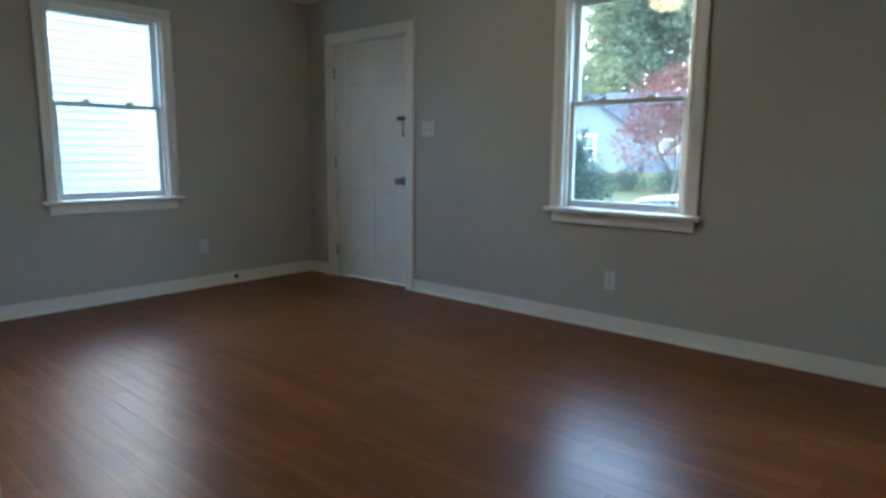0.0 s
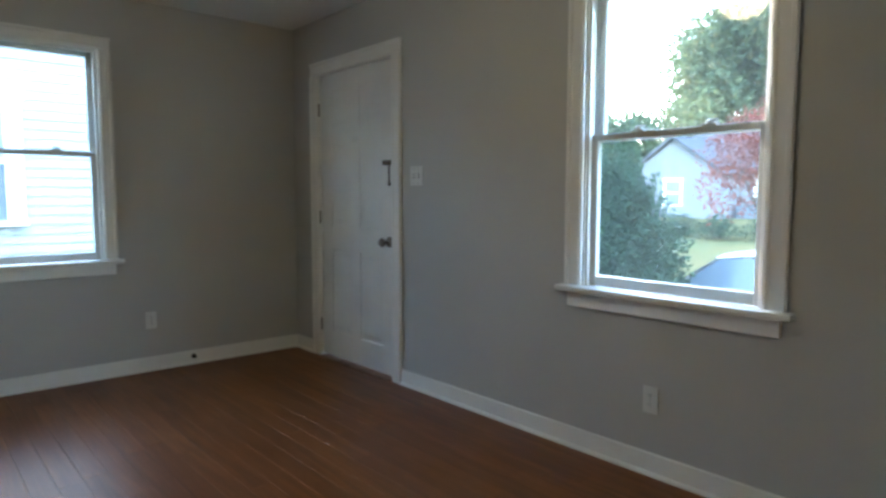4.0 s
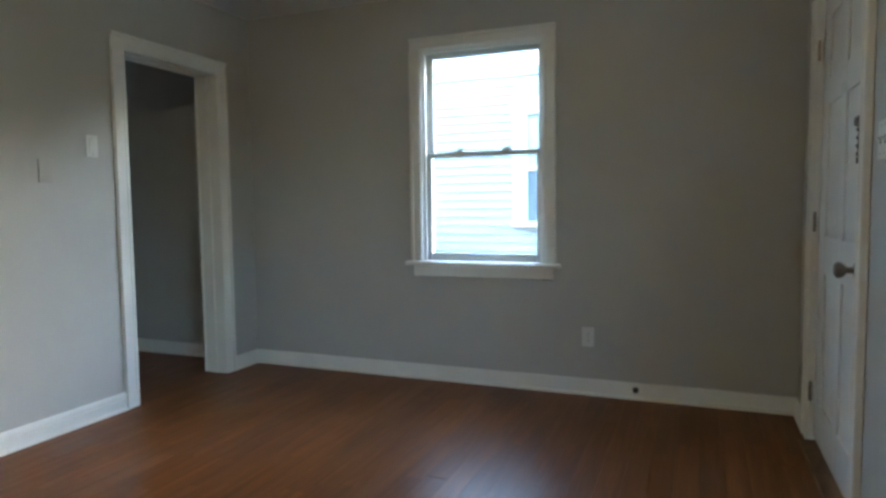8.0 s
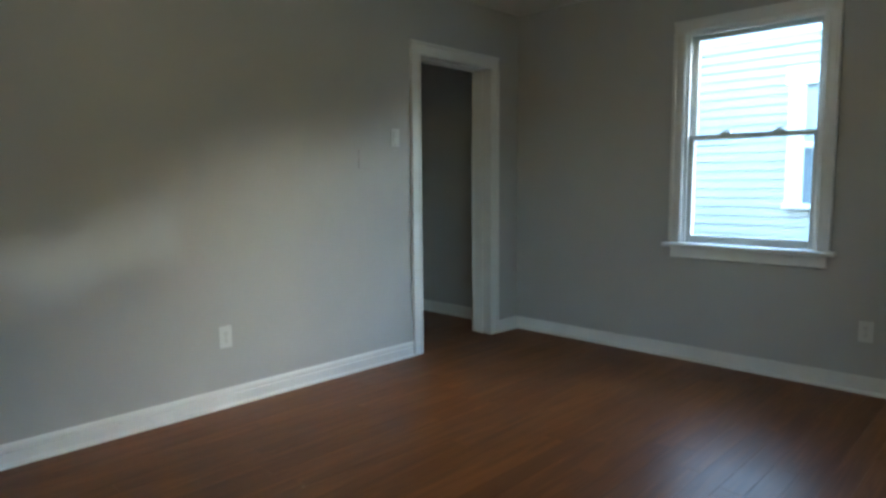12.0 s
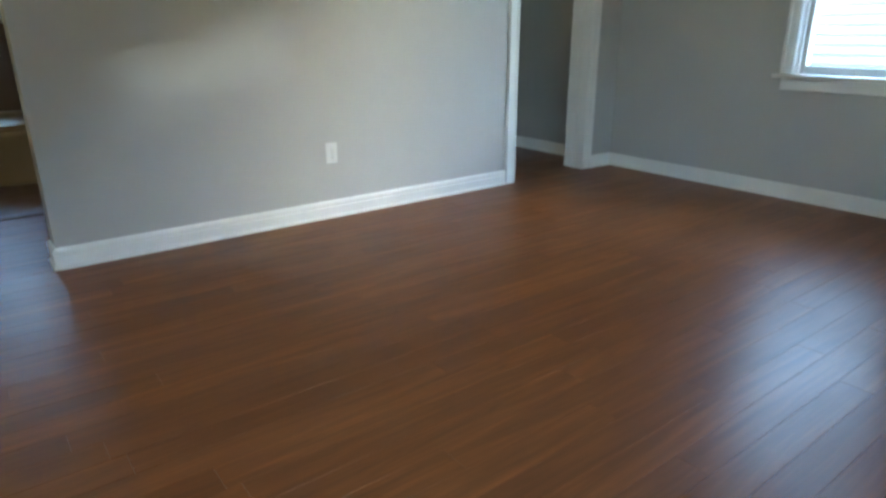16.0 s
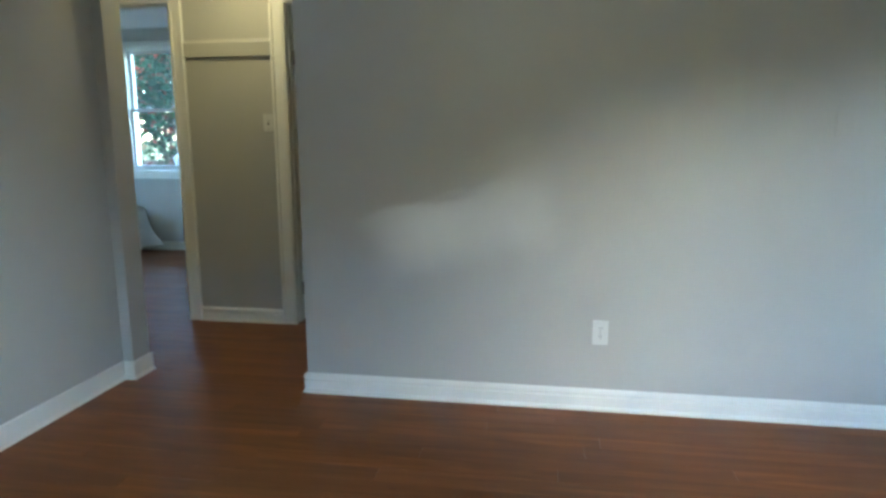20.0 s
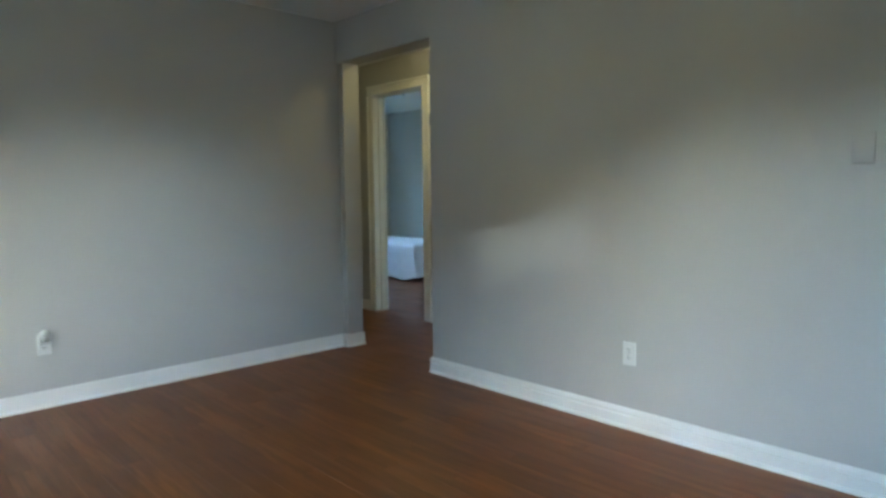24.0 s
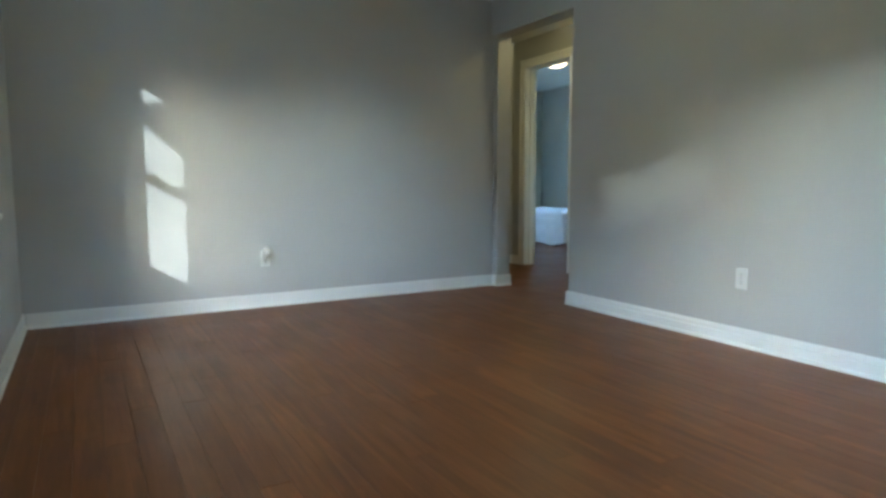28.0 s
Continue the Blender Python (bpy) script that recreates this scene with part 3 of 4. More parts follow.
front_door(pose(FRONTX, YN, 0, 0, 0, NORTH))
def open_door(m, width, height):
    """A flat white door leaf swung back; the hinge edge stands at the origin, the leaf runs along -y."""
    t = thing("bathroom_door", m, "open white bathroom door swung back against the wall", "door", kind="structure")
    part("leaf", boxed(-0.035, 0.0, -width, 0.0, 0.012, height, 0.003), DOORPAINT, t)
    for z in (0.23, 1.78):
        h = part("hinge", boxed(-0.034, 0.001, -0.0015, 0.0025, z - 0.045, z + 0.045, 0.0005), NICKEL, t, "worn metal butt hinge")
        part("hinge_pin", tube(bmesh.new(), (0.004, 0.006, z - 0.045), (0.004, 0.006, z + 0.045), 0.006, n=10), NICKEL, h)
    rose = part("knob_rose", lathe(bmesh.new(), [(0.030, 0.0), (0.030, -0.006), (0.012, -0.010)], 16, "X", (-0.035, -width + 0.065, 0.93)), NICKEL, t)
    part("knob", lathe(bmesh.new(), [(0.010, -0.006), (0.010, -0.030), (0.026, -0.042), (0.024, -0.058), (0.008, -0.064)], 16, "X", (-0.035, -width + 0.065, 0.93)), NICKEL, rose, smooth=True)
    return t


open_door(pose(BATHDOOR + 0.352, HALL_S - 0.122, 0.0, 0, 0, 17), 0.68, 2.09)
thr = thing("threshold", pose(FRONTX, YN, 0), "worn red-brown wooden door threshold", "threshold", kind="structure")
part("strip", extrude_profile(bmesh.new(), [(-0.05, 0.0), (-0.045, 0.006), (-0.02, 0.009), (0.16, 0.009), (0.16, 0.0)], -0.43, 0.43), OAK, thr)
thr = thing("threshold", pose(BATHDOOR, HALL_S - 0.06, 0), "dark wooden strip at the bathroom doorway", "threshold", kind="structure")
part("strip", extrude_profile(bmesh.new(), [(-0.05, 0.0), (-0.03, 0.007), (0.03, 0.007), (0.05, 0.0)], -0.34, 0.34), OAK, thr)

ledger = thing("trim", pose(BEDDOOR - 0.45, HALL_S, 1.78, 0, 0, SOUTH), "board painted in wall grey across the hall wall", "trim", kind="structure")
part("board", boxed(0.0, BEDDOOR - BATHDOOR - 0.902, -0.020, 0.0, 0.0, 0.092, 0.003), WALL, ledger)
part("cove", extrude_profile(bmesh.new(), [(0.0, 0.092), (-0.012, 0.0925), (-0.004, 0.102), (0.0, 0.112)], 0.0, BEDDOOR - BATHDOOR - 0.902), WALL, ledger)


# ---- plates on the walls ----
def plate_body(t, w=0.07, h=0.115):
    return part("cover_plate", boxed(-w / 2, w / 2, -0.0065, 0.0, -h / 2, h / 2, 0.004, 2), PLASTIC, t)


def outlet(m, label):
    t = thing("wall_outlet", m, label, "outlet", "wall outlets")
    plate_body(t)
    for s in (-1, 1):
        r = part("receptacle", boxed(-0.0165, 0.0165, -0.0085, -0.004, s * 0.0195 - 0.014, s * 0.0195 + 0.014, 0.003, 2), PLASTIC, t)
        for x in (-0.006, 0.006):
            part("slot", boxed(x - 0.0012, x + 0.0012, -0.0089, -0.0075, s * 0.0195 - 0.001, s * 0.0195 + 0.008), SLOT, r)
        part("ground_hole", lathe(bmesh.new(), [(0.0024, -0.0089), (0.0024, -0.0075)], 8, "Y", (0, 0, s * 0.0195 - 0.008)), SLOT, r)
    part("screw", lathe(bmesh.new(), [(0.003, -0.0078), (0.003, -0.006)], 8, "Y"), NICKEL, t)
    return t


def toggle_switch(m, gangs=1, label="white toggle light switch plate", rocker=False):
    t = thing("light_switch", m, label, "switch")
    w = 0.07 + 0.046 * (gangs - 1)
    plate_body(t, w)
    for k in range(gangs):
        x = (k - (gangs - 1) / 2) * 0.046
        if rocker:
            part("rocker", extrude_profile(bmesh.new(), [(-0.006, -0.033), (-0.0105, -0.033), (-0.008, 0.0), (-0.012, 0.033), (-0.006, 0.033)], x - 0.0165, x + 0.0165), PLASTIC, t)
        else:
            part("toggle_slot", boxed(x - 0.006, x + 0.006, -0.0072, -0.004, -0.013, 0.013), SLOT, t)
            part("toggle", extrude_profile(bmesh.new(), [(-0.006, -0.006), (-0.017, 0.005), (-0.017, 0.010), (-0.006, 0.008)], x - 0.0045, x + 0.0045), PLASTIC, t)
        for z in (-0.042, 0.042):
            part("screw", lathe(bmesh.new(), [(0.0028, -0.0076), (0.0028, -0.006)], 8, "Y", (x, 0, z)), NICKEL, t)
    return t


outlet(pose(XW, 2.383, 0.345, 0, 0, WEST), "white duplex wall outlet under the side window")
outlet(pose(-0.828, YN, 0.324, 0, 0, NORTH), "white duplex wall outlet under the front window")
outlet(pose(-1.42, 0, 0.376, 0, 0, SOUTH), "white duplex wall outlet on the partition wall")
outlet(pose(XE, 1.976, 0.355, 0, 0, EAST), "white wall outlet holding a night light")
toggle_switch(pose(-2.403, YN, 1.304, 0, 0, NORTH), 2, "white double toggle switch beside the front door")
toggle_switch(pose(-2.625, 0, 1.458, 0, 0, SOUTH), 1, "white rocker switch beside the doorway", True)
toggle_switch(pose(0.645, HALL_S, 1.36, 0, 0, SOUTH), 1, "cream toggle switch in the hall")
blank = thing("blank_plate", pose(-2.362, 0, 1.318, 0, 0, SOUTH), "blank cover plate painted over in wall grey", "cover plate")
part("cover_plate", boxed(-0.037, 0.037, -0.009, 0.0, -0.058, 0.058, 0.002), WALL, blank)
night = thing("night_light", pose(XE - 0.0085, 1.976, 0.38, 0, 0, EAST), "white plug-in night light with a rounded shade", "night light")
part("body", boxed(-0.022, 0.022, -0.045, 0.0, -0.026, 0.018, 0.006, 2), PLASTIC, night)
part("shade", lathe(bmesh.new(), [(0.008, -0.004), (0.024, 0.0), (0.029, 0.02), (0.028, 0.044), (0.018, 0.060), (0.004, 0.065)], 20, at=(0, -0.038, 0), sy=0.9), PLASTIC, night, smooth=True)
stop = thing("door_bumper", pose(XW + 0.016, 2.655, 0.058, 0, 0, WEST), "dark rubber door bumper screwed to the baseboard", "door stop")
part("rubber_cap", lathe(bmesh.new(), [(0.013, 0.0), (0.015, -0.012), (0.013, -0.026), (0.009, -0.030)], 16, "Y"), RUBBER, stop, smooth=True)
part("collar", lathe(bmesh.new(), [(0.017, 0.001), (0.017, -0.003)], 16, "Y"), BRONZE, stop)


# ---- lamps ----
def dome_lamp(m, glass, label, r=0.15, drop=0.10):
    t = thing("ceiling_light", m, label, "ceiling light", "ceiling lights")
    part("base_ring", lathe(bmesh.new(), [(r * 0.92, 0.0), (r * 1.06, -0.006), (r * 1.06, -0.022), (r * 0.95, -0.03)], 32), BRONZE, t, smooth=True)
    prof = [(r * math.cos(a), -0.026 - drop * math.sin(a)) for a in [k * math.pi / 2 / 8 for k in range(8)]] + [(0.012, -0.026 - drop)]
    part("shade", lathe(bmesh.new(), prof, 32), glass, t, "glowing alabaster glass bowl", True)
    part("finial", lathe(bmesh.new(), [(0.012, -0.024 - drop), (0.014, -0.032 - drop), (0.004, -0.045 - drop)], 12), BRONZE, t, smooth=True)
    return t


dome_lamp(pose(2.78, -2.14, TOP), LAMPGLASS, "lit alabaster dome light on the bedroom ceiling", 0.135, 0.07)
dome_lamp(pose(-1.30, 1.88, TOP), ROOMGLASS, "lit alabaster dome light on the living room ceiling")
dome_lamp(pose(0.72, -0.63, TOP), HALLGLASS, "lit warm dome light on the hall ceiling", 0.13, 0.08)


# ---- bedroom ----
def cloth_block(x0, x1, y0, y1, z0, z1, n=(44, 26, 9), r=0.07, seed=3.0):
    """A rounded, rumpled cover that hangs down to z0 on all sides."""
    bm = bmesh.new()
    nx, ny, nz = n
    cx, cy = (x0 + x1) / 2, (y0 + y1) / 2
    per = []
    for k in range(2 * (nx + ny)):
        if k < nx: p = (x0 + (x1 - x0) * k / nx, y0)
        elif k < nx + ny: p = (x1, y0 + (y1 - y0) * (k - nx) / ny)
        elif k < 2 * nx + ny: p = (x1 - (x1 - x0) * (k - nx - ny) / nx, y1)
        else: p = (x0, y1 - (y1 - y0) * (k - 2 * nx - ny) / ny)
        per.append(p)
    rings = []
    for j in range(nz + 8):
        ring = []
        for i, (x, y) in enumerate(per):
            d = Vector((x - cx, y - cy))
            if j <= nz:
                f = 1 - j / nz
                wob = 0.05 * f * (noise.noise((x * 4, y * 4, seed)) + 0.6 * math.sin((x + y) * 17 + 3 * noise.noise((x * 3, y * 3, seed + f))))
                z = z0 + (z1 - r - z0) * j / nz + 0.05 * f * noise.noise((x * 3.2, y * 3.2, seed + 5))
                k = 1 + wob / max(0.3, d.length) + 0.13 * f * f
            else:
                a = (j - nz) / 8 * math.pi / 2
                k, z = 1 - (1 - math.cos(a)) * r / max(0.3, d.length) * 2.2, z1 - r + math.sin(a) * r
            ring.append(bm.verts.new((cx + d.x * k, cy + d.y * k, z)))
        rings.append(ring)
    m = len(per)
    for a, b in zip(rings, rings[1:]):
        for k in range(m):
            bm.faces.new((a[k], a[(k + 1) % m], b[(k + 1) % m], b[k]))
    last = rings[-1]
    for s in range(1, 7):
        ring = []
        for v in last:
            d = Vector((v.co.x - cx, v.co.y - cy)) * (1 - s / 7)
            x, y = cx + d.x, cy + d.y
            ring.append(bm.verts.new((x, y, z1 + 0.018 * noise.noise((x * 4, y * 4, seed)) + 0.008 * noise.noise((x * 14, y * 14, seed)))))
        prev = rings[-1]
        for k in range(m):
            bm.faces.new((prev[k], prev[(k + 1) % m], ring[(k + 1) % m], ring[k]))
        rings.append(ring)
    bm.faces.new(rings[-1])
    return bm


bed = thing("bed", pose(0.15, 0.1, 0), "low single bed made up in white linen", "bed")
part("mattress", boxed(3.3, 4.80, -3.72, -2.84, 0.16, 0.42, 0.04, 2), LINEN, bed)
part("bed_base", boxed(3.34, 4.78, -3.69, -2.87, 0.05, 0.16, 0.01), BARK, bed)
for x in (3.40, 4.72):
    for y in (-3.64, -2.93):
        part("leg", tube(bmesh.new(), (x, y, 0), (x, y, 0.06), 0.025), BRONZE, bed)
solid("comforter", cloth_block(3.32, 4.93, -3.64, -2.75, 0.05, 0.52), LINEN, "rumpled white comforter hanging to the floor over the bed", "comforter", smooth=True)


# ---- bathroom ----
def bathtub(m):
    t = thing("bathtub", m, "cream built-in bathtub under the window", "bathtub")
    w, d, h = 1.66, 0.645, 0.38
    bm = bmesh.new()

    def ring(inset, z, r):
        pts = []
        for cx, cy, a0 in ((w - inset - r, d - inset - r, 0), (inset + r, d - inset - r, 90), (inset + r, inset + r, 180), (w - inset - r, inset + r, 270)):
            for k in range(5):
                a = radians(a0 + k * 22.5)
                pts.append(bm.verts.new((cx + r * math.cos(a), cy + r * math.sin(a), z)))
        return pts
    rings = [ring(0.012, 0.0, 0.02), ring(0.012, h - 0.05, 0.02), ring(0.0, h - 0.04, 0.02), ring(0.0, h - 0.008, 0.02), ring(0.008, h, 0.02), ring(0.07, h, 0.10),
             ring(0.085, h - 0.015, 0.11), ring(0.11, 0.16, 0.12), ring(0.18, 0.07, 0.14)]
    for a, b in zip(rings, rings[1:]):
        for k in range(20):
            bm.faces.new((a[k], a[(k + 1) % 20], b[(k + 1) % 20], b[k]))
    bm.faces.new(rings[-1])
    bmesh.ops.recalc_face_normals(bm, faces=bm.faces[:])
    part("tub_shell", bm, PORCELAIN, t)
    part("apron_skirt", boxed(0.02, w - 0.02, d - 0.008, d - 0.002, 0.0, 0.06, 0.002), PORCELAIN, t)
    part("drain", lathe(bmesh.new(), [(0.03, 0.071), (0.03, 0.074), (0.018, 0.076)], 14, at=(0.3, 0.35, 0)), NICKEL, t)
    return t


bathtub(pose(-0.73, BACK + 0.222, 0.004))


def toilet(m):
    """Faces +x in its own space, with the tank at the back."""
    t = thing("toilet", m, "cream porcelain toilet with its lid down", "toilet")
    bm = bmesh.new()
    rings = []
    for z, a, b, off in ((0.0, 0.20, 0.12, -0.05), (0.03, 0.195, 0.115, -0.05), (0.12, 0.16, 0.095, -0.06), (0.2, 0.17, 0.11, -0.03), (0.28, 0.215, 0.155, 0.0), (0.34, 0.24, 0.178, 0.012), (0.375, 0.245, 0.182, 0.015), (0.385, 0.235, 0.172, 0.015)):
        rings.append([bm.verts.new((off + a * math.cos(q), b * math.sin(q), z)) for q in [k * math.pi / 14 for k in range(28)]])
    for a, b in zip(rings, rings[1:]):
        for k in range(28):
            bm.faces.new((a[k], a[(k + 1) % 28], b[(k + 1) % 28], b[k]))
    bm.faces.new(rings[0][::-1]), bm.faces.new(rings[-1])
    part("bowl", bm, PORCELAIN, t, smooth=True)
    part("seat", lathe(bmesh.new(), [(0.97, 0.385), (1.0, 0.391), (1.0, 0.400), (0.96, 0.404)], 28, at=(0.012, 0, 0), sx=0.245, sy=0.185), PORCELAIN, t)
    part("lid", lathe(bmesh.new(), [(0.95, 0.404), (0.99, 0.409), (0.98, 0.420), (0.85, 0.427), (0.3, 0.430)], 28, at=(0.010, 0, 0), sx=0.243, sy=0.183), PORCELAIN, t, smooth=True)
    tank = part("tank", boxed(-0.44, -0.235, -0.21, 0.21, 0.36, 0.70, 0.025, 2), PORCELAIN, t)
    part("tank_lid", boxed(-0.45, -0.225, -0.22, 0.22, 0.70, 0.735, 0.012, 2), PORCELAIN, tank)
    part("flush_handle", boxed(-0.232, -0.215, 0.10, 0.18, 0.645, 0.66, 0.003), NICKEL, tank, "chrome flush handle")
    return t


toilet(pose(-0.02, -2.2, 0.004))


def curtain(m):
    t = thing("shower_curtain", m, "navy shower curtain with a pale linked-ring trellis, drawn aside", "shower curtain")
    bm = bmesh.new()
    uv = bm.loops.layers.uv.new("weave")
    nu, nv, grid = 90, 40, []
    for j in range(nv + 1):
        z = 1.83 * j / nv
        row = []
        for i in range(nu + 1):
            u = i / nu
            wide = 0.41 - 0.05 * (j / nv) ** 1.5
            x = 0.78 - wide * (1 - u)
            y = 0.032 * math.sin(u * 38 + 0.6 * math.sin(z * 3)) * (0.75 + 0.25 * u) + 0.012 * noise.noise((u * 9, z * 2, 4))
            row.append(bm.verts.new((x, y, z + 0.006 * math.sin(u * 30) * (j == 0))))
        grid.append(row)
    for j in range(nv):
        for i in range(nu):
            f = bm.faces.new((grid[j][i], grid[j][i + 1], grid[j + 1][i + 1], grid[j + 1][i]))
            for l, (a, b) in zip(f.loops, ((i, j), (i + 1, j), (i + 1, j + 1), (i, j + 1))):
                l[uv].uv = (a / nu * 1.15, b / nv * 1.83)
    ob = part("cloth", bm, NAVY, t, smooth=True)
    thick = ob.modifiers.new("cloth_thickness", "SOLIDIFY")
    thick.thickness = 0.002
    for k in range(8):
        part("ring", lathe(bmesh.new(), [(0.017, -0.002), (0.020, 0.0), (0.017, 0.002)], 12, "X", (0.44 + k * 0.045, 0, 1.845)), NICKEL, t)
    return t


curtain(pose(0.0, BACK + 0.92, 0.165))
rod = thing("curtain_rod", pose(0, BACK + 0.92, 2.02), "chrome shower curtain rod across the tub", "curtain rod")
part("rod", tube(bmesh.new(), (-0.745, 0, 0), (0.945, 0, 0), 0.0125), NICKEL, rod)
for x in (-0.742, 0.942):
    part("flange", lathe(bmesh.new(), [(0.03, -0.008), (0.03, 0.004), (0.02, 0.008)], 16, "X", (x, 0, 0)), NICKEL, rod)
dish = thing("soap_dish", pose(0.3, BACK + 0.22, 0.60), "cream porcelain soap dish set in the tub wall", "soap dish")
part("back_plate", boxed(-0.08, 0.08, 0.0, 0.012, -0.05, 0.06, 0.004), PORCELAIN, dish)
part("tray", boxed(-0.075, 0.075, 0.012, 0.075, -0.05, -0.022, 0.008, 2), PORCELAIN, dish)
holder = thing("paper_holder", pose(-0.75, -1.95, 0.68), "chrome paper holder on the bathroom wall", "paper holder")
part("arm", boxed(0.0, 0.07, -0.07, -0.055, -0.01, 0.01, 0.003), NICKEL, holder)
part("arm", boxed(0.0, 0.07, 0.055, 0.07, -0.01, 0.01, 0.003), NICKEL, holder)
part("roller", tube(bmesh.new(), (0.06, -0.056, 0), (0.06, 0.056, 0), 0.008), NICKEL, holder)


# ---- outside ----
def ground_height(x, y):
    return -0.50 - 0.55 * min(1.0, max(0.0, (y - 4.5) / 4.0)) + 1.2 * min(1.0, max(0.0, (y - 15.0) / 15.0))


bm = bmesh.new()
xs = [-400, -120, -60, -30, -20, -14, -10, -7, -4, -2, 0, 3, 8, 16, 30, 60, 120, 400]
ys = [-400, -120, -60, -30, -18, -12, -8, -4, 0, 3, 4.5, 5.5, 6.5, 7.5, 8.5, 14, 15, 20, 25, 30, 45, 70, 130, 400]
gv = [[bm.verts.new((x, y, ground_height(x, y) + (0.06 * noise.noise((x * 0.3, y * 0.3, 2)) if abs(x) < 40 and (y < 8 or y > 15) else 0))) for x in xs] for y in ys]
for j in range(len(ys) - 1):
    for i in range(len(xs) - 1):
        bm.faces.new((gv[j][i], gv[j][i + 1], gv[j + 1][i + 1], gv[j + 1][i]))
solid("ground", bm, LAWN, "patchy green and tan autumn lawn", "ground", "structure")
solid("road", boxed(-120, 120, 9.2, 13.8, -1.05, -1.03), ASPHALT, "grey asphalt street", "road", "structure")
for y in (9.05, 13.8):
    solid("kerb", boxed(-120, 120, y, y + 0.15, -1.06, -0.93, 0.01), CONCRETE, "pale concrete kerb along the street", "kerb", "structure")


def house_window(parent, m, w, h, frame=0.09, blind=True):
    f = part("window", boxed(-w / 2 - frame - 0.03, w / 2 + frame + 0.03, -0.07, 0.0, h / 2, h / 2 + frame + 0.03, 0.005), TRIM, parent)
    f.matrix_local = m
    for x in (-w / 2 - frame, w / 2):
        part("frame_side", boxed(x, x + frame, -0.05, 0.0, -h / 2, h / 2, 0.005), TRIM, f)
    part("sill", boxed(-w / 2 - frame - 0.02, w / 2 + frame + 0.02, -0.08, 0.0, -h / 2 - 0.06, -h / 2, 0.005), TRIM, f)
    part("meeting_rail", boxed(-w / 2, w / 2, -0.035, 0.0, -0.03, 0.03), TRIM, f)
    part("pane", boxed(-w / 2, w / 2, -0.012, 0.0, -h / 2, -0.03), DARKPANE, f)
    part("pane", boxed(-w / 2, w / 2, -0.006, 0.002, 0.03, h / 2), BLIND if blind else DARKPANE, f)
    return f


def clapboards(parent, m, length, z0, z1, step, skip=()):
    """Lapped boards along x, with the outside on the -y side."""
    me, n = None, int((z1 - z0) / step)
    for k in range(n):
        if me is None:
            me = mesh_of("siding_board", extrude_profile(bmesh.new(), [(0.0, 0.0), (-0.026, 0.0), (-0.024, 0.008), (-0.006, step + 0.012), (0.0, step + 0.012)], 0, length), SIDING)
        b = new("siding_board", me)
        b.parent = parent
        b.matrix_local = m @ Matrix.Translation((0, 0, z0 + k * step))


# Unseen slab, added to bounce sunlight into the gap below the door.
solid("door_gap_bounce_slab", boxed(-3.95, -2.35, YN + 0.165, YN + 1.35, -0.60, -0.03, 0.015), CONCRETE, "pale concrete slab, unseen, bouncing light under the front door", "step", "structure")
# Unseen roof, added to keep eastern skylight off the siding next door.
bm = extrude_profile(bmesh.new(), [(XW - 0.46, TOP + 0.12), (XW - 0.46, TOP + 0.20), (0.6, 4.9), (5.42, TOP + 0.20), (5.42, TOP + 0.12)], BACK - 0.4, YN + 0.17)
for v in bm.verts:
    v.co.x, v.co.y = v.co.y, v.co.x
bmesh.ops.recalc_face_normals(bm, faces=bm.faces[:])
solid("roof", bm, SHINGLE, "grey shingle roof over the rooms, unseen, screening the siding next door", "roof", "structure")
# Unseen canopy; its profile is drawn to trim the east wall's sun patch.
canopy = thing("sun_cutting_canopy", pose(FRONTX, YN + 0.16, 0), "white wooden canopy on triangular brackets, unseen, shaped to cut the sun patch", "canopy")
part("roof", extrude_profile(bmesh.new(), [(0.0, 2.56), (0.98, 2.47), (0.98, 2.53), (0.0, 2.62)], -0.54, 0.54), TRIM, canopy)
for x in (-0.53, 0.48):
    part("bracket", extrude_profile(bmesh.new(), [(0.0, 1.616), (0.935, 2.422), (0.97, 2.471), (0.0, 2.56)], x, x + 0.05), TRIM, canopy)

NX, NY = -7.5, 3.67
near = thing("neighbour_house", pose(0, 0, 0), "white clapboard house close beside the room", "house")
part("wall", boxed(NX - 7.0, NX, -9.0, NY, -0.52, 2.68), SIDING, near)
bm = bmesh.new()
extrude_profile(bm, [(NX + 0.035, 2.70), (NX + 0.035, 2.722), (NX - 3.5, 3.75), (NX - 7.05, 2.722), (NX - 7.05, 2.70)], -9.3, NY + 0.04)
for v in bm.verts:
    v.co.x, v.co.y = v.co.y, v.co.x
bmesh.ops.recalc_face_normals(bm, faces=bm.faces[:])
# Siding colour on the roof stands in for its overexposed brightness.
part("roof", bm, SIDING, near, "roof in the siding's pale colour, so it burns out white")
clapboards(near, pose(NX, -9.0, 0, 0, 0, 90), 9.0 + NY, -0.45, 2.66, 0.102)
part("fascia", boxed(NX - 0.02, NX + 0.030, -9.0, NY + 0.02, 2.615, 2.715, 0.004), SIDING, near, "white board under the roof edge")
part("corner_board", boxed(NX - 0.02, NX + 0.03, NY - 0.09, NY + 0.02, -0.5, 2.64), TRIM, near)
house_window(near, pose(NX + 0.03, 1.57, 1.545, 0, 0, 90), 0.90, 1.25, 0.17)
house_window(near, pose(NX + 0.03, -3.2, 1.46, 0, 0, 90), 0.9, 1.17, 0.13)

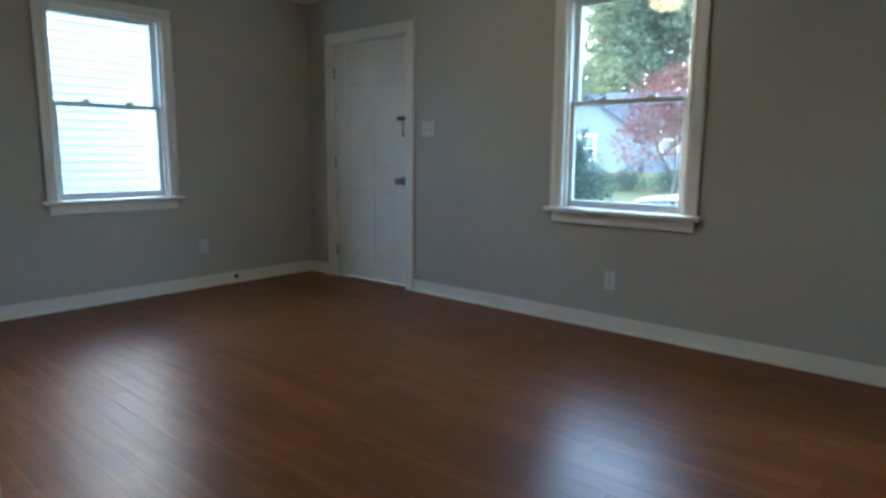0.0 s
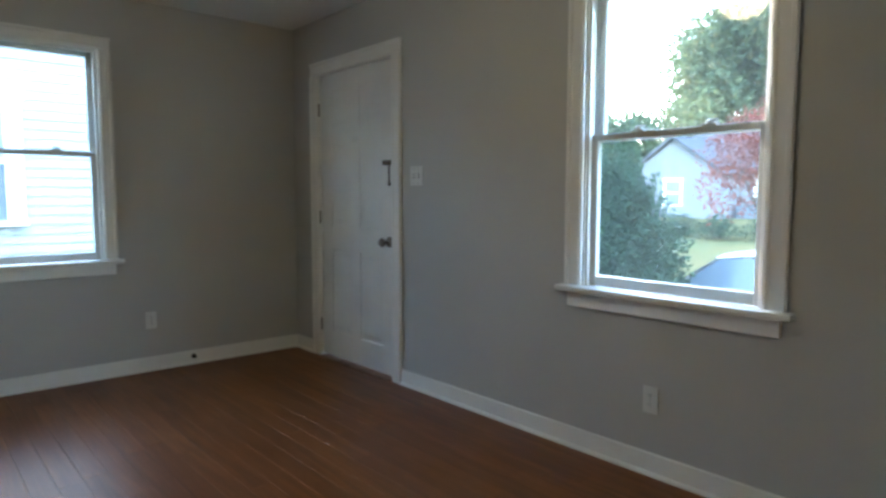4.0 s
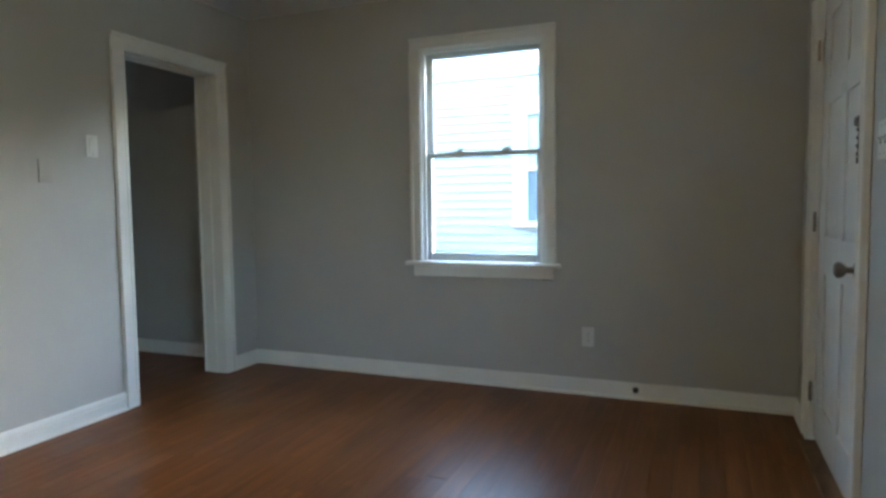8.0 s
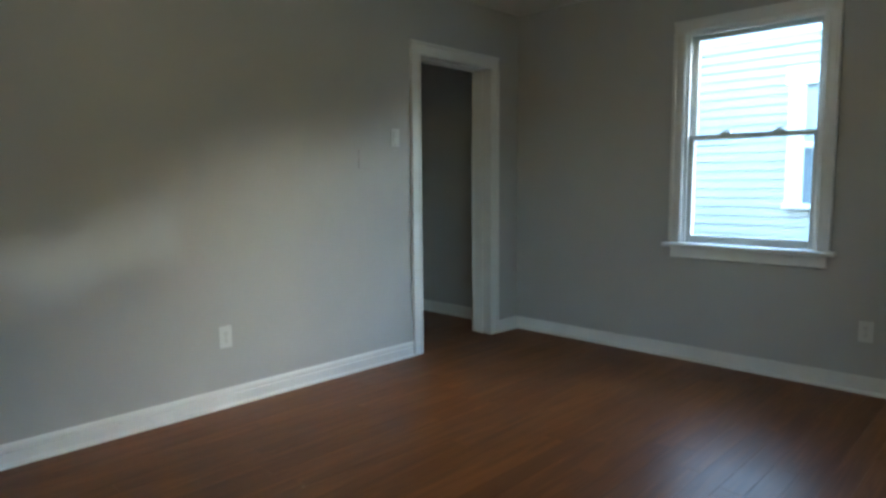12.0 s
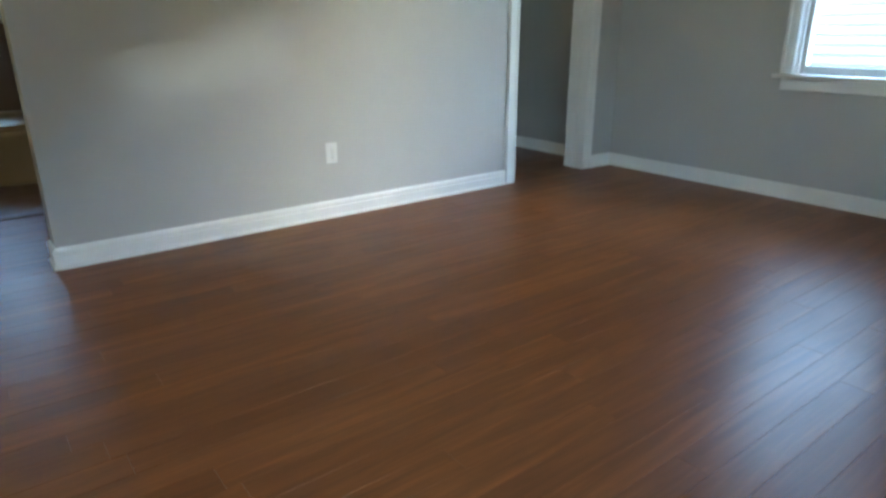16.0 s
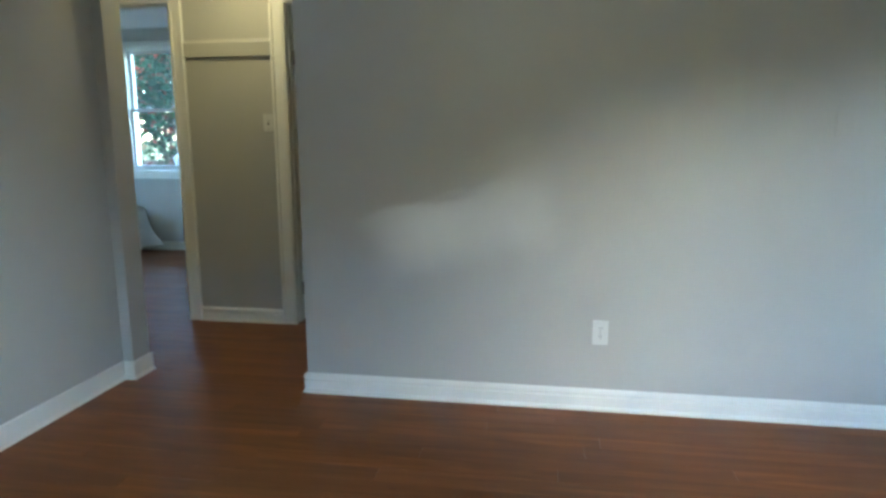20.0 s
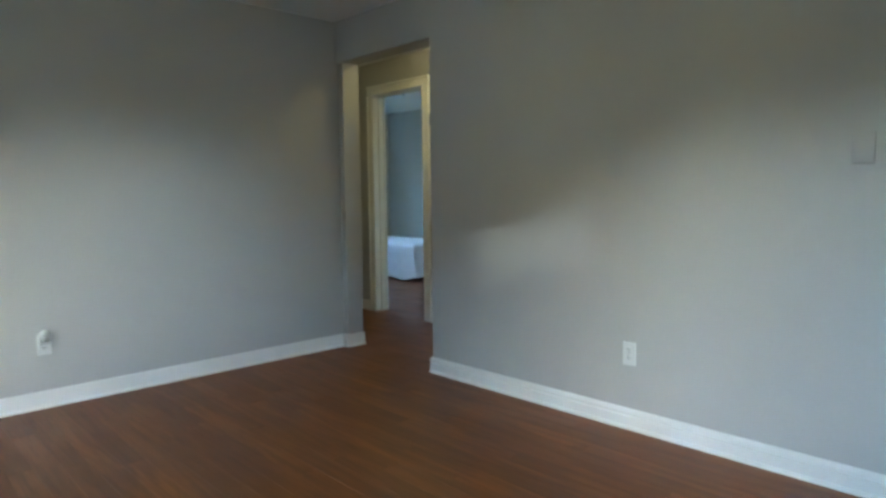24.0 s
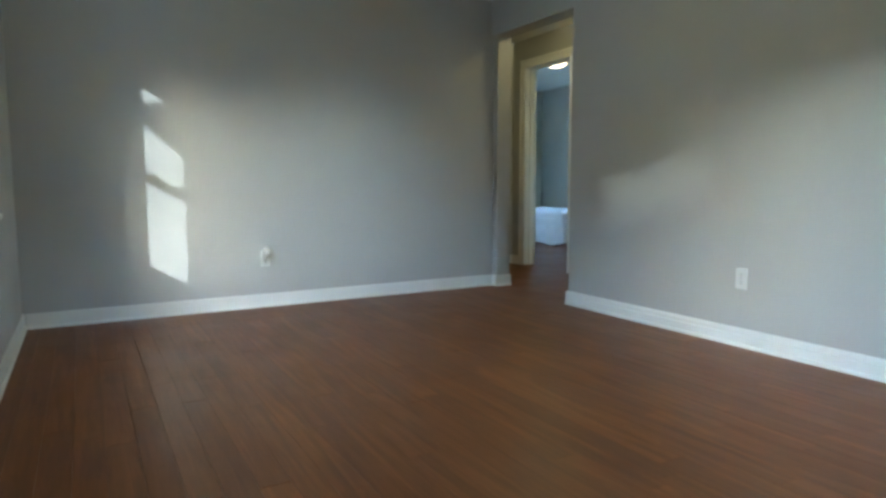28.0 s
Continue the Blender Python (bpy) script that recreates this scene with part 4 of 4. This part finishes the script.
far = thing("house_across_street", pose(0, 0, 0.6), "white gabled house across the street", "house")
part("wall", boxed(-17.6, -4.0, 33.0, 40.0, -1.1, 2.0), FARSIDING, far)
TURNED = Matrix(((0, 1, 0, -18.6), (1, 0, 0, 0), (0, 0, 1, 0), (0, 0, 0, 1)))
part("gable_wing", extrude_profile(bmesh.new(), [(0, -1.1), (5.0, -1.1), (5.0, 1.8), (2.5, 3.5), (0, 1.8)], 31.2, 36.0), FARSIDING, far).matrix_local = TURNED
part("wing_roof", extrude_profile(bmesh.new(), [(-0.3, 1.6), (2.5, 3.52), (5.3, 1.6), (5.3, 1.75), (2.5, 3.7), (-0.3, 1.75)], 30.9, 36.0), SHINGLE, far).matrix_local = TURNED
part("roof", extrude_profile(bmesh.new(), [(32.6, 1.95), (32.6, 2.1), (36.5, 4.2), (40.4, 2.1), (40.4, 1.95)], -17.8, -3.7), SHINGLE, far)
part("porch_base", boxed(-13.3, -6.0, 32.2, 33.0, -1.1, 0.25), BLUEGREY, far)
for x, z in ((-12.3, 1.25), (-9.6, 1.25), (-7.2, 1.25)):
    house_window(far, pose(x, 33.0, z), 0.8, 1.2, 0.12, False)
house_window(far, pose(-16.1, 31.2, 0.8), 0.8, 1.2, 0.12, False)


def leaves(bm, centre, radii, count, size, seed, ragged=0.35, squash=1.0):
    """Folded leaf clumps scattered through an uneven cloud."""
    rnd = random.Random(seed)
    c = Vector(centre)
    for _ in range(count):
        d = Vector((rnd.gauss(0, 1), rnd.gauss(0, 1), rnd.gauss(0, 1))).normalized()
        edge = 1 + ragged * 1.6 * noise.noise(d * 2.3 + Vector((seed, 0, 0)))
        r = edge * rnd.uniform(0.25, 1.0) ** 0.45
        p = c + Vector((d.x * radii[0], d.y * radii[1], d.z * radii[2])) * r
        a = Vector((rnd.gauss(0, 1), rnd.gauss(0, 1), rnd.gauss(0, 0.6) * squash)).normalized() * size * rnd.uniform(0.5, 1.3)
        b = a.orthogonal().normalized() * size * rnd.uniform(0.25, 0.6)
        b.rotate(Matrix.Rotation(rnd.uniform(0, 6.28), 3, a))
        n = a.cross(b).normalized() * size * 0.2
        v = [bm.verts.new(q) for q in (p - a * 0.5, p - b * 0.5 + n, p + a * 0.5, p + b * 0.5 + n)]
        bm.faces.new((v[0], v[1], v[2])), bm.faces.new((v[0], v[2], v[3]))
    return bm


def tree(name, base, height, crown, count, size, material, seed, label, trunk=0.16, low=0.35, lobes=6):
    rnd = random.Random(seed)
    x, y, z = base
    t = thing(name, pose(x, y, z), label, "tree")
    bm = bmesh.new()
    top = height * (low + 0.25)
    bend = [Vector((rnd.uniform(-0.1, 0.1) * k, rnd.uniform(-0.1, 0.1) * k, top * k / 4)) for k in range(5)]
    for k in range(4):
        tube(bm, bend[k], bend[k + 1], trunk * (1 - 0.13 * k), trunk * (1 - 0.13 * (k + 1)), 9)
    part("trunk", bm, BARK, t)
    clouds = bmesh.new()
    for k in range(lobes):
        a = k * 6.283 / lobes + rnd.uniform(-0.4, 0.4)
        out = crown * rnd.uniform(0.35, 0.62)
        tip = Vector((math.cos(a) * out, math.sin(a) * out, height * rnd.uniform(low + 0.12, 0.84)))
        part("limb", tube(bmesh.new(), bend[2 + k % 3], tip, trunk * 0.45, trunk * 0.1, 7), BARK, t)
        leaves(clouds, tip, (crown * 0.52, crown * 0.52, height * (1 - low) * 0.30), count // (lobes + 1), size, seed * 31 + k)
    leaves(clouds, (0, 0, height * 0.78), (crown * 0.55, crown * 0.55, height * 0.2), count // (lobes + 1), size, seed * 31 + 99)
    part("crown", clouds, material, t)
    return t


tree("maple_tree", (-6.25, 18.0, -0.85), 4.3, 1.75, 5000, 0.125, RED, 5, "young red maple with a slim trunk on the lawn", 0.07, 0.34, 7)
for k, (x, y, h, c, n) in enumerate(((-11, 46, 17, 6.0, 14000), (-19.5, 49, 18, 6.0, 14000), (-25, 53, 15.5, 5.0, 10000), (-4, 44, 16, 6.0, 12000), (4, 48, 17, 6.5, 9000), (-31, 60, 12, 5.0, 7000), (-14, 54, 19, 6.5, 13000), (-17, 60, 20, 7.0, 13000), (-7, 57, 18, 6.5, 11000))):
    tree("shade_tree", (x, y, -1.05), h, c, n, 0.55, GREEN, 40 + k, "tall green tree behind the house across the street", 0.3, 0.2, 8)


# Trees added round the horizon to screen low sky and shape the wall light.
for k, (az, far_off, h, r) in enumerate(((32, 44, 8.2, 3.4), (37, 37, 7.8, 3.4), (42, 35, 8.8, 3.4), (47, 36, 10.0, 3.4), (51.6, 37, 11.6, 2.7), (55, 33, 9.2, 3.2), (60, 36, 9.6, 3.4), (66, 34, 9.8, 3.4), (74, 33, 19.0, 4.4), (81, 34, 21.0, 4.8), (88, 33, 20.0, 4.6),
                                          (-8, 46, 15.0, 4.6), (-14, 44, 12.4, 4.2), (-20, 42, 9.8, 3.8), (-27, 42, 8.4, 3.8), (-35, 40, 7.4, 3.8), (-44, 40, 7.2, 3.9), (-54, 40, 7.2, 4.0), (-66, 40, 7.6, 4.4))):
    a = radians(az)
    tree("sky_screen_tree", (-2.5 - far_off * math.sin(a), 3.0 + far_off * math.cos(a), -1.05), h, r, 12000, 0.42, GREEN, 140 + k, "round green tree added to screen the low sky", 0.2, 0.04, 9)


def leafy_tree(base, lobes, label):
    """A tree whose leaf clouds are given one by one: (centre, radii, count, size)."""
    t = thing("sun_screen_tree", pose(*base), label, "tree")
    tall = max(c[2] for c, _, _, _ in lobes) - base[2]
    bm = bmesh.new()
    for k in range(4):
        tube(bm, (0.05 * k, 0.03 * k, tall * 0.75 * k / 4), (0.05 * (k + 1), 0.03 * (k + 1), tall * 0.75 * (k + 1) / 4), 0.17 - 0.03 * k, 0.14 - 0.03 * k, 9)
    part("trunk", bm, BARK, t)
    for k, (c, r, n, size) in enumerate(lobes):
        tip = Vector(c) - Vector(base)
        part("limb", tube(bmesh.new(), (0.1, 0.06, tall * 0.5), tip, 0.06, 0.015, 7), BARK, t)
        part("crown", leaves(bmesh.new(), tip, r, n, size, 300 + k, 0.2), GREEN, t)
    return t


# Unseen tree, added so its leaf clouds cut the sun into wall bars.
leafy_tree((-15.4, 9.0, -1.05), [((-15.6, 8.14, 5.4), (0.5, 0.5, 0.6), 2600, 0.12), ((-15.6, 7.33, 4.80), (1.2, 1.5, 0.36), 2400, 0.14), ((-15.6, 7.33, 5.46), (0.8, 0.6, 0.08), 150, 0.10),
                                 ((-15.6, 6.68, 5.5), (1.1, 0.72, 0.42), 540, 0.11), ((-15.6, 7.33, 6.15), (1.2, 1.7, 0.42), 1500, 0.16)], "unseen tree with a layered crown added to filter the sun on the partition wall")


def shrub(name, base, r, h, count, size, material, seed, label, squash=1.0):
    x, y, z = base
    t = thing(name, pose(x, y, z), label, "shrub")
    bm = bmesh.new()
    for k in range(5):
        a = k * 1.26 + seed
        tube(bm, (0.05 * math.cos(a), 0.05 * math.sin(a), 0), (r * 0.5 * math.cos(a), r * 0.5 * math.sin(a), h * 0.7), 0.03, 0.008, 6)
    part("stems", bm, BARK, t)
    bm = bmesh.new()
    for k in range(6):
        a = k * 1.05 + seed
        leaves(bm, (r * 0.38 * math.cos(a), r * 0.38 * math.sin(a), h * (0.32 + 0.07 * (k % 3))), (r * 0.66, r * 0.66, h * 0.34), count // 8, size, seed * 17 + k)
    leaves(bm, (0, 0, h * 0.68), (r * 0.52, r * 0.52, h * 0.34), count // 4, size, seed * 17 + 9, squash=squash)
    part("foliage", bm, material, t)
    return t


shrub("evergreen_shrub", (-4.46, 8.7, -1.0), 0.92, 2.8, 24000, 0.10, EVERGREEN, 2, "dense dark evergreen shrub by the front walk", 2.0)
for k, x in enumerate((-13.5, -11.9, -10.3, -8.7, -7.2, -5.6)):
    shrub("hedge_shrub", (x, 24.0 + 0.3 * (k % 2), -0.40), 0.95, 0.95, 900, 0.13, EVERGREEN, 20 + k, "low clipped hedge shrub on the far lawn")
solid("planting_bank", extrude_profile(bmesh.new(), [(-13.0, -0.55), (-10.0, 0.80), (-7.6, 0.72), (-6.4, 0.40), (-5.2, -0.55)], -3.0, 13.0), LITTER, "sloping bank of tan leaf litter behind the bedroom", "bank", "structure")
bm = bmesh.new()
bmesh.ops.create_icosphere(bm, subdivisions=3, radius=1.0)
for v in bm.verts:
    v.co *= 1 + 0.25 * noise.noise(v.co * 1.7)
    v.co = (v.co.x * 0.26, v.co.y * 0.2, v.co.z * 0.16)
solid("boulder", bm, CONCRETE, "pale rounded boulder at the foot of the berry shrub", "boulder").location = (5.25, -7.75, 0.86)
shrub("berry_shrub", (3.2, -9.0, 0.7), 2.4, 4.6, 22000, 0.14, BERRY, 8, "large green shrub dotted with red berries behind the bedroom")
shrub("berry_shrub", (6.6, -9.4, 0.7), 2.5, 4.6, 22000, 0.14, BERRY, 9, "large green shrub dotted with red berries behind the bedroom")
tree("yard_tree", (5.4, -15.5, -0.5), 9.5, 3.4, 8000, 0.25, GREEN, 73, "green tree in the back yard", 0.16, 0.15, 8)
tree("yard_tree", (9.4, -16.5, -0.5), 9.5, 3.6, 8000, 0.25, GREEN, 74, "green tree in the back yard", 0.16, 0.15, 8)
tree("yard_tree", (0.9, -13.5, -0.5), 6.5, 2.6, 3000, 0.25, GREEN, 71, "green tree in the back yard", 0.14, 0.2, 7)
tree("yard_tree", (-3.4, -14.5, -0.5), 7.5, 2.8, 3000, 0.25, GREEN, 72, "green tree in the back yard", 0.15, 0.2, 7)


def parked_car(m):
    """A small white saloon, nose towards -x."""
    t = thing("parked_car", m, "white saloon car parked at the kerb", "car")
    bm = bmesh.new()
    side = [(-2.15, 0.30), (-2.18, 0.55), (-2.05, 0.72), (-1.1, 0.86), (1.35, 0.92), (2.05, 0.86), (2.15, 0.6), (2.12, 0.30)]
    rings = []
    for y, s in ((-0.84, 0.93), (-0.87, 1.0), (0.87, 1.0), (0.84, 0.93)):
        rings.append([bm.verts.new((x * (0.985 if s < 1 else 1), y, 0.3 + (z - 0.3) * s)) for x, z in side])
    n = len(side)
    for a, b in zip(rings, rings[1:]):
        for k in range(n):
            bm.faces.new((a[k], a[(k + 1) % n], b[(k + 1) % n], b[k]))
    bm.faces.new(rings[0]), bm.faces.new(rings[-1][::-1])
    bmesh.ops.recalc_face_normals(bm, faces=bm.faces[:])
    part("body", bm, CARPAINT, t)
    roof = [(-0.45, 1.40), (0.0, 1.46), (0.6, 1.45), (0.98, 1.38)]
    base = [(-1.15, 0.86), (-0.2, 0.9), (0.7, 0.91), (1.5, 0.9)]
    bm = bmesh.new()
    a = [[bm.verts.new((x, y * 0.60, z)) for x, z in roof] for y in (-1, -0.4, 0.4, 1)]
    for r in (a[0], a[3]):
        for v in r:
            v.co.z -= 0.03
    for p, q in zip(a, a[1:]):
        for k in range(3):
            bm.faces.new((p[k], p[k + 1], q[k + 1], q[k]))
    part("roof_panel", bm, CARPAINT, t, smooth=True).modifiers.new("sheet", "SOLIDIFY").thickness = -0.03

    def quad(name, pts, material):
        bm = bmesh.new()
        bm.faces.new([bm.verts.new(p) for p in pts])
        part(name, bm, material, t).modifiers.new("sheet", "SOLIDIFY").thickness = 0.012
    quad("windscreen", [(-1.15, -0.72, 0.87), (-1.15, 0.72, 0.87), (-0.45, 0.57, 1.37), (-0.45, -0.57, 1.37)], CARGLASS)
    quad("rear_window", [(1.5, 0.72, 0.91), (1.5, -0.72, 0.91), (0.98, -0.57, 1.35), (0.98, 0.57, 1.35)], CARGLASS)
    for s in (-1, 1):
        quad("side_window", [(-1.0, s * 0.78, 0.89), (0.15, s * 0.78, 0.91), (0.15, s * 0.60, 1.41), (-0.40, s * 0.60, 1.37)][::s], CARGLASS)
        quad("side_window", [(0.22, s * 0.78, 0.91), (1.35, s * 0.76, 0.92), (0.92, s * 0.60, 1.36), (0.22, s * 0.60, 1.41)][::s], CARGLASS)
        part("mirror", boxed(-0.9, -0.78, s * 0.95 - 0.07, s * 0.95 + 0.07, 0.9, 1.02, 0.02), CARPAINT, t)
        for x in (-1.32, 1.32):
            wh = part("wheel", lathe(bmesh.new(), [(0.20, s * 0.70), (0.30, s * 0.70), (0.315, s * 0.74), (0.315, s * 0.86), (0.29, s * 0.89), (0.2, s * 0.89)], 22, "Y", (x, 0, 0.315)), TYRE, t)
            part("rim", lathe(bmesh.new(), [(0.195, s * 0.84), (0.19, s * 0.885), (0.05, s * 0.87)], 18, "Y", (x, 0, 0.315)), NICKEL, wh)
        part("headlight", boxed(-2.17, -2.05, s * 0.66 - 0.14, s * 0.66 + 0.14, 0.62, 0.74, 0.03), PLASTIC, t)
        part("tail_light", boxed(2.06, 2.15, s * 0.68 - 0.12, s * 0.68 + 0.12, 0.66, 0.82, 0.02), RED, t)
    return t


parked_car(pose(-3.0, 10.15, -1.03, 0, 0, 0))


# ---- floors, strip by strip ----
floor = solid("floor", boxed(XW, 5.0, BACK, YN, -0.10, -0.008), SUB, "glossy red-brown laminate floor laid in narrow strips", "floor", "structure")
STRIP, LONG = 0.0965, 1.21


def strip_mesh(name, length, wide):
    c, bm = 0.0005, bmesh.new()
    lo = [bm.verts.new(p) for p in ((0, 0, -0.008), (length, 0, -0.008), (length, wide, -0.008), (0, wide, -0.008))]
    mid = [bm.verts.new(p) for p in ((0, 0, -c), (length, 0, -c), (length, wide, -c), (0, wide, -c))]
    hi = [bm.verts.new(p) for p in ((c, c, 0), (length - c, c, 0), (length - c, wide - c, 0), (c, wide - c, 0))]
    bm.faces.new(hi)
    for k in range(4):
        bm.faces.new((lo[k], lo[(k + 1) % 4], mid[(k + 1) % 4], mid[k]))
        bm.faces.new((mid[k], mid[(k + 1) % 4], hi[(k + 1) % 4], hi[k]))
    return mesh_of(name, bm, WOOD)


whole = strip_mesh("plank", LONG - 0.0006, STRIP - 0.0006)
laid = random.Random(11)


def lay(x0, x1, y0, y1, apart=True):
    rows = math.ceil((y1 - y0) / STRIP - 1e-6)
    if not apart:
        bm = bmesh.new()
    for r in range(rows):
        y = y1 - (r + 1) * STRIP
        wide = STRIP if y >= y0 else STRIP - (y0 - y)
        y = max(y, y0)
        x = x0 - laid.uniform(0.15, 0.95) * LONG
        while x < x1 - 0.004:
            a, b = max(x, x0), min(x + LONG, x1)
            x += LONG
            if b - a < 0.01:
                continue
            if apart:
                full = b - a > LONG - 1e-4 and wide > STRIP - 1e-4
                p = new("plank", whole if full else strip_mesh("plank", b - a - 0.0006, wide - 0.0006))
                p.parent = floor
                p.location = (a + 0.0002, y + 0.0002, 0)
                p.rotation_euler = (laid.gauss(0, 0.0012), laid.gauss(0, 0.0002), 0)
            else:
                box(bm, a + 0.0006, b - 0.0006, y + 0.0006, y + wide - 0.0006, -0.008, 0)
    if not apart:
        tagged(part("planks_of_other_rooms", bm, WOOD, floor), kind="stuff")


lay(XW, XE, 0.0, YN)
lay(HALL_W, HALL_E, HALL_S, -0.16)
lay(0.0, STUB, -0.16, 0.0)
lay(SIDEX - 0.369, SIDEX + 0.369, -0.16, 0.0)
lay(1.05, 5.0, BACK, HALL_S - 0.12, False)
lay(XW, -0.85, BACK, -0.16, False)
lay(BEDDOOR - 0.365, BEDDOOR + 0.365, HALL_S - 0.12, HALL_S, False)
solid("bathroom_floor", boxed(-0.75, 0.95, BACK, HALL_S, -0.008, 0.004), VINYLFLOOR, "dark brown-grey vinyl bathroom floor", "floor", "structure")
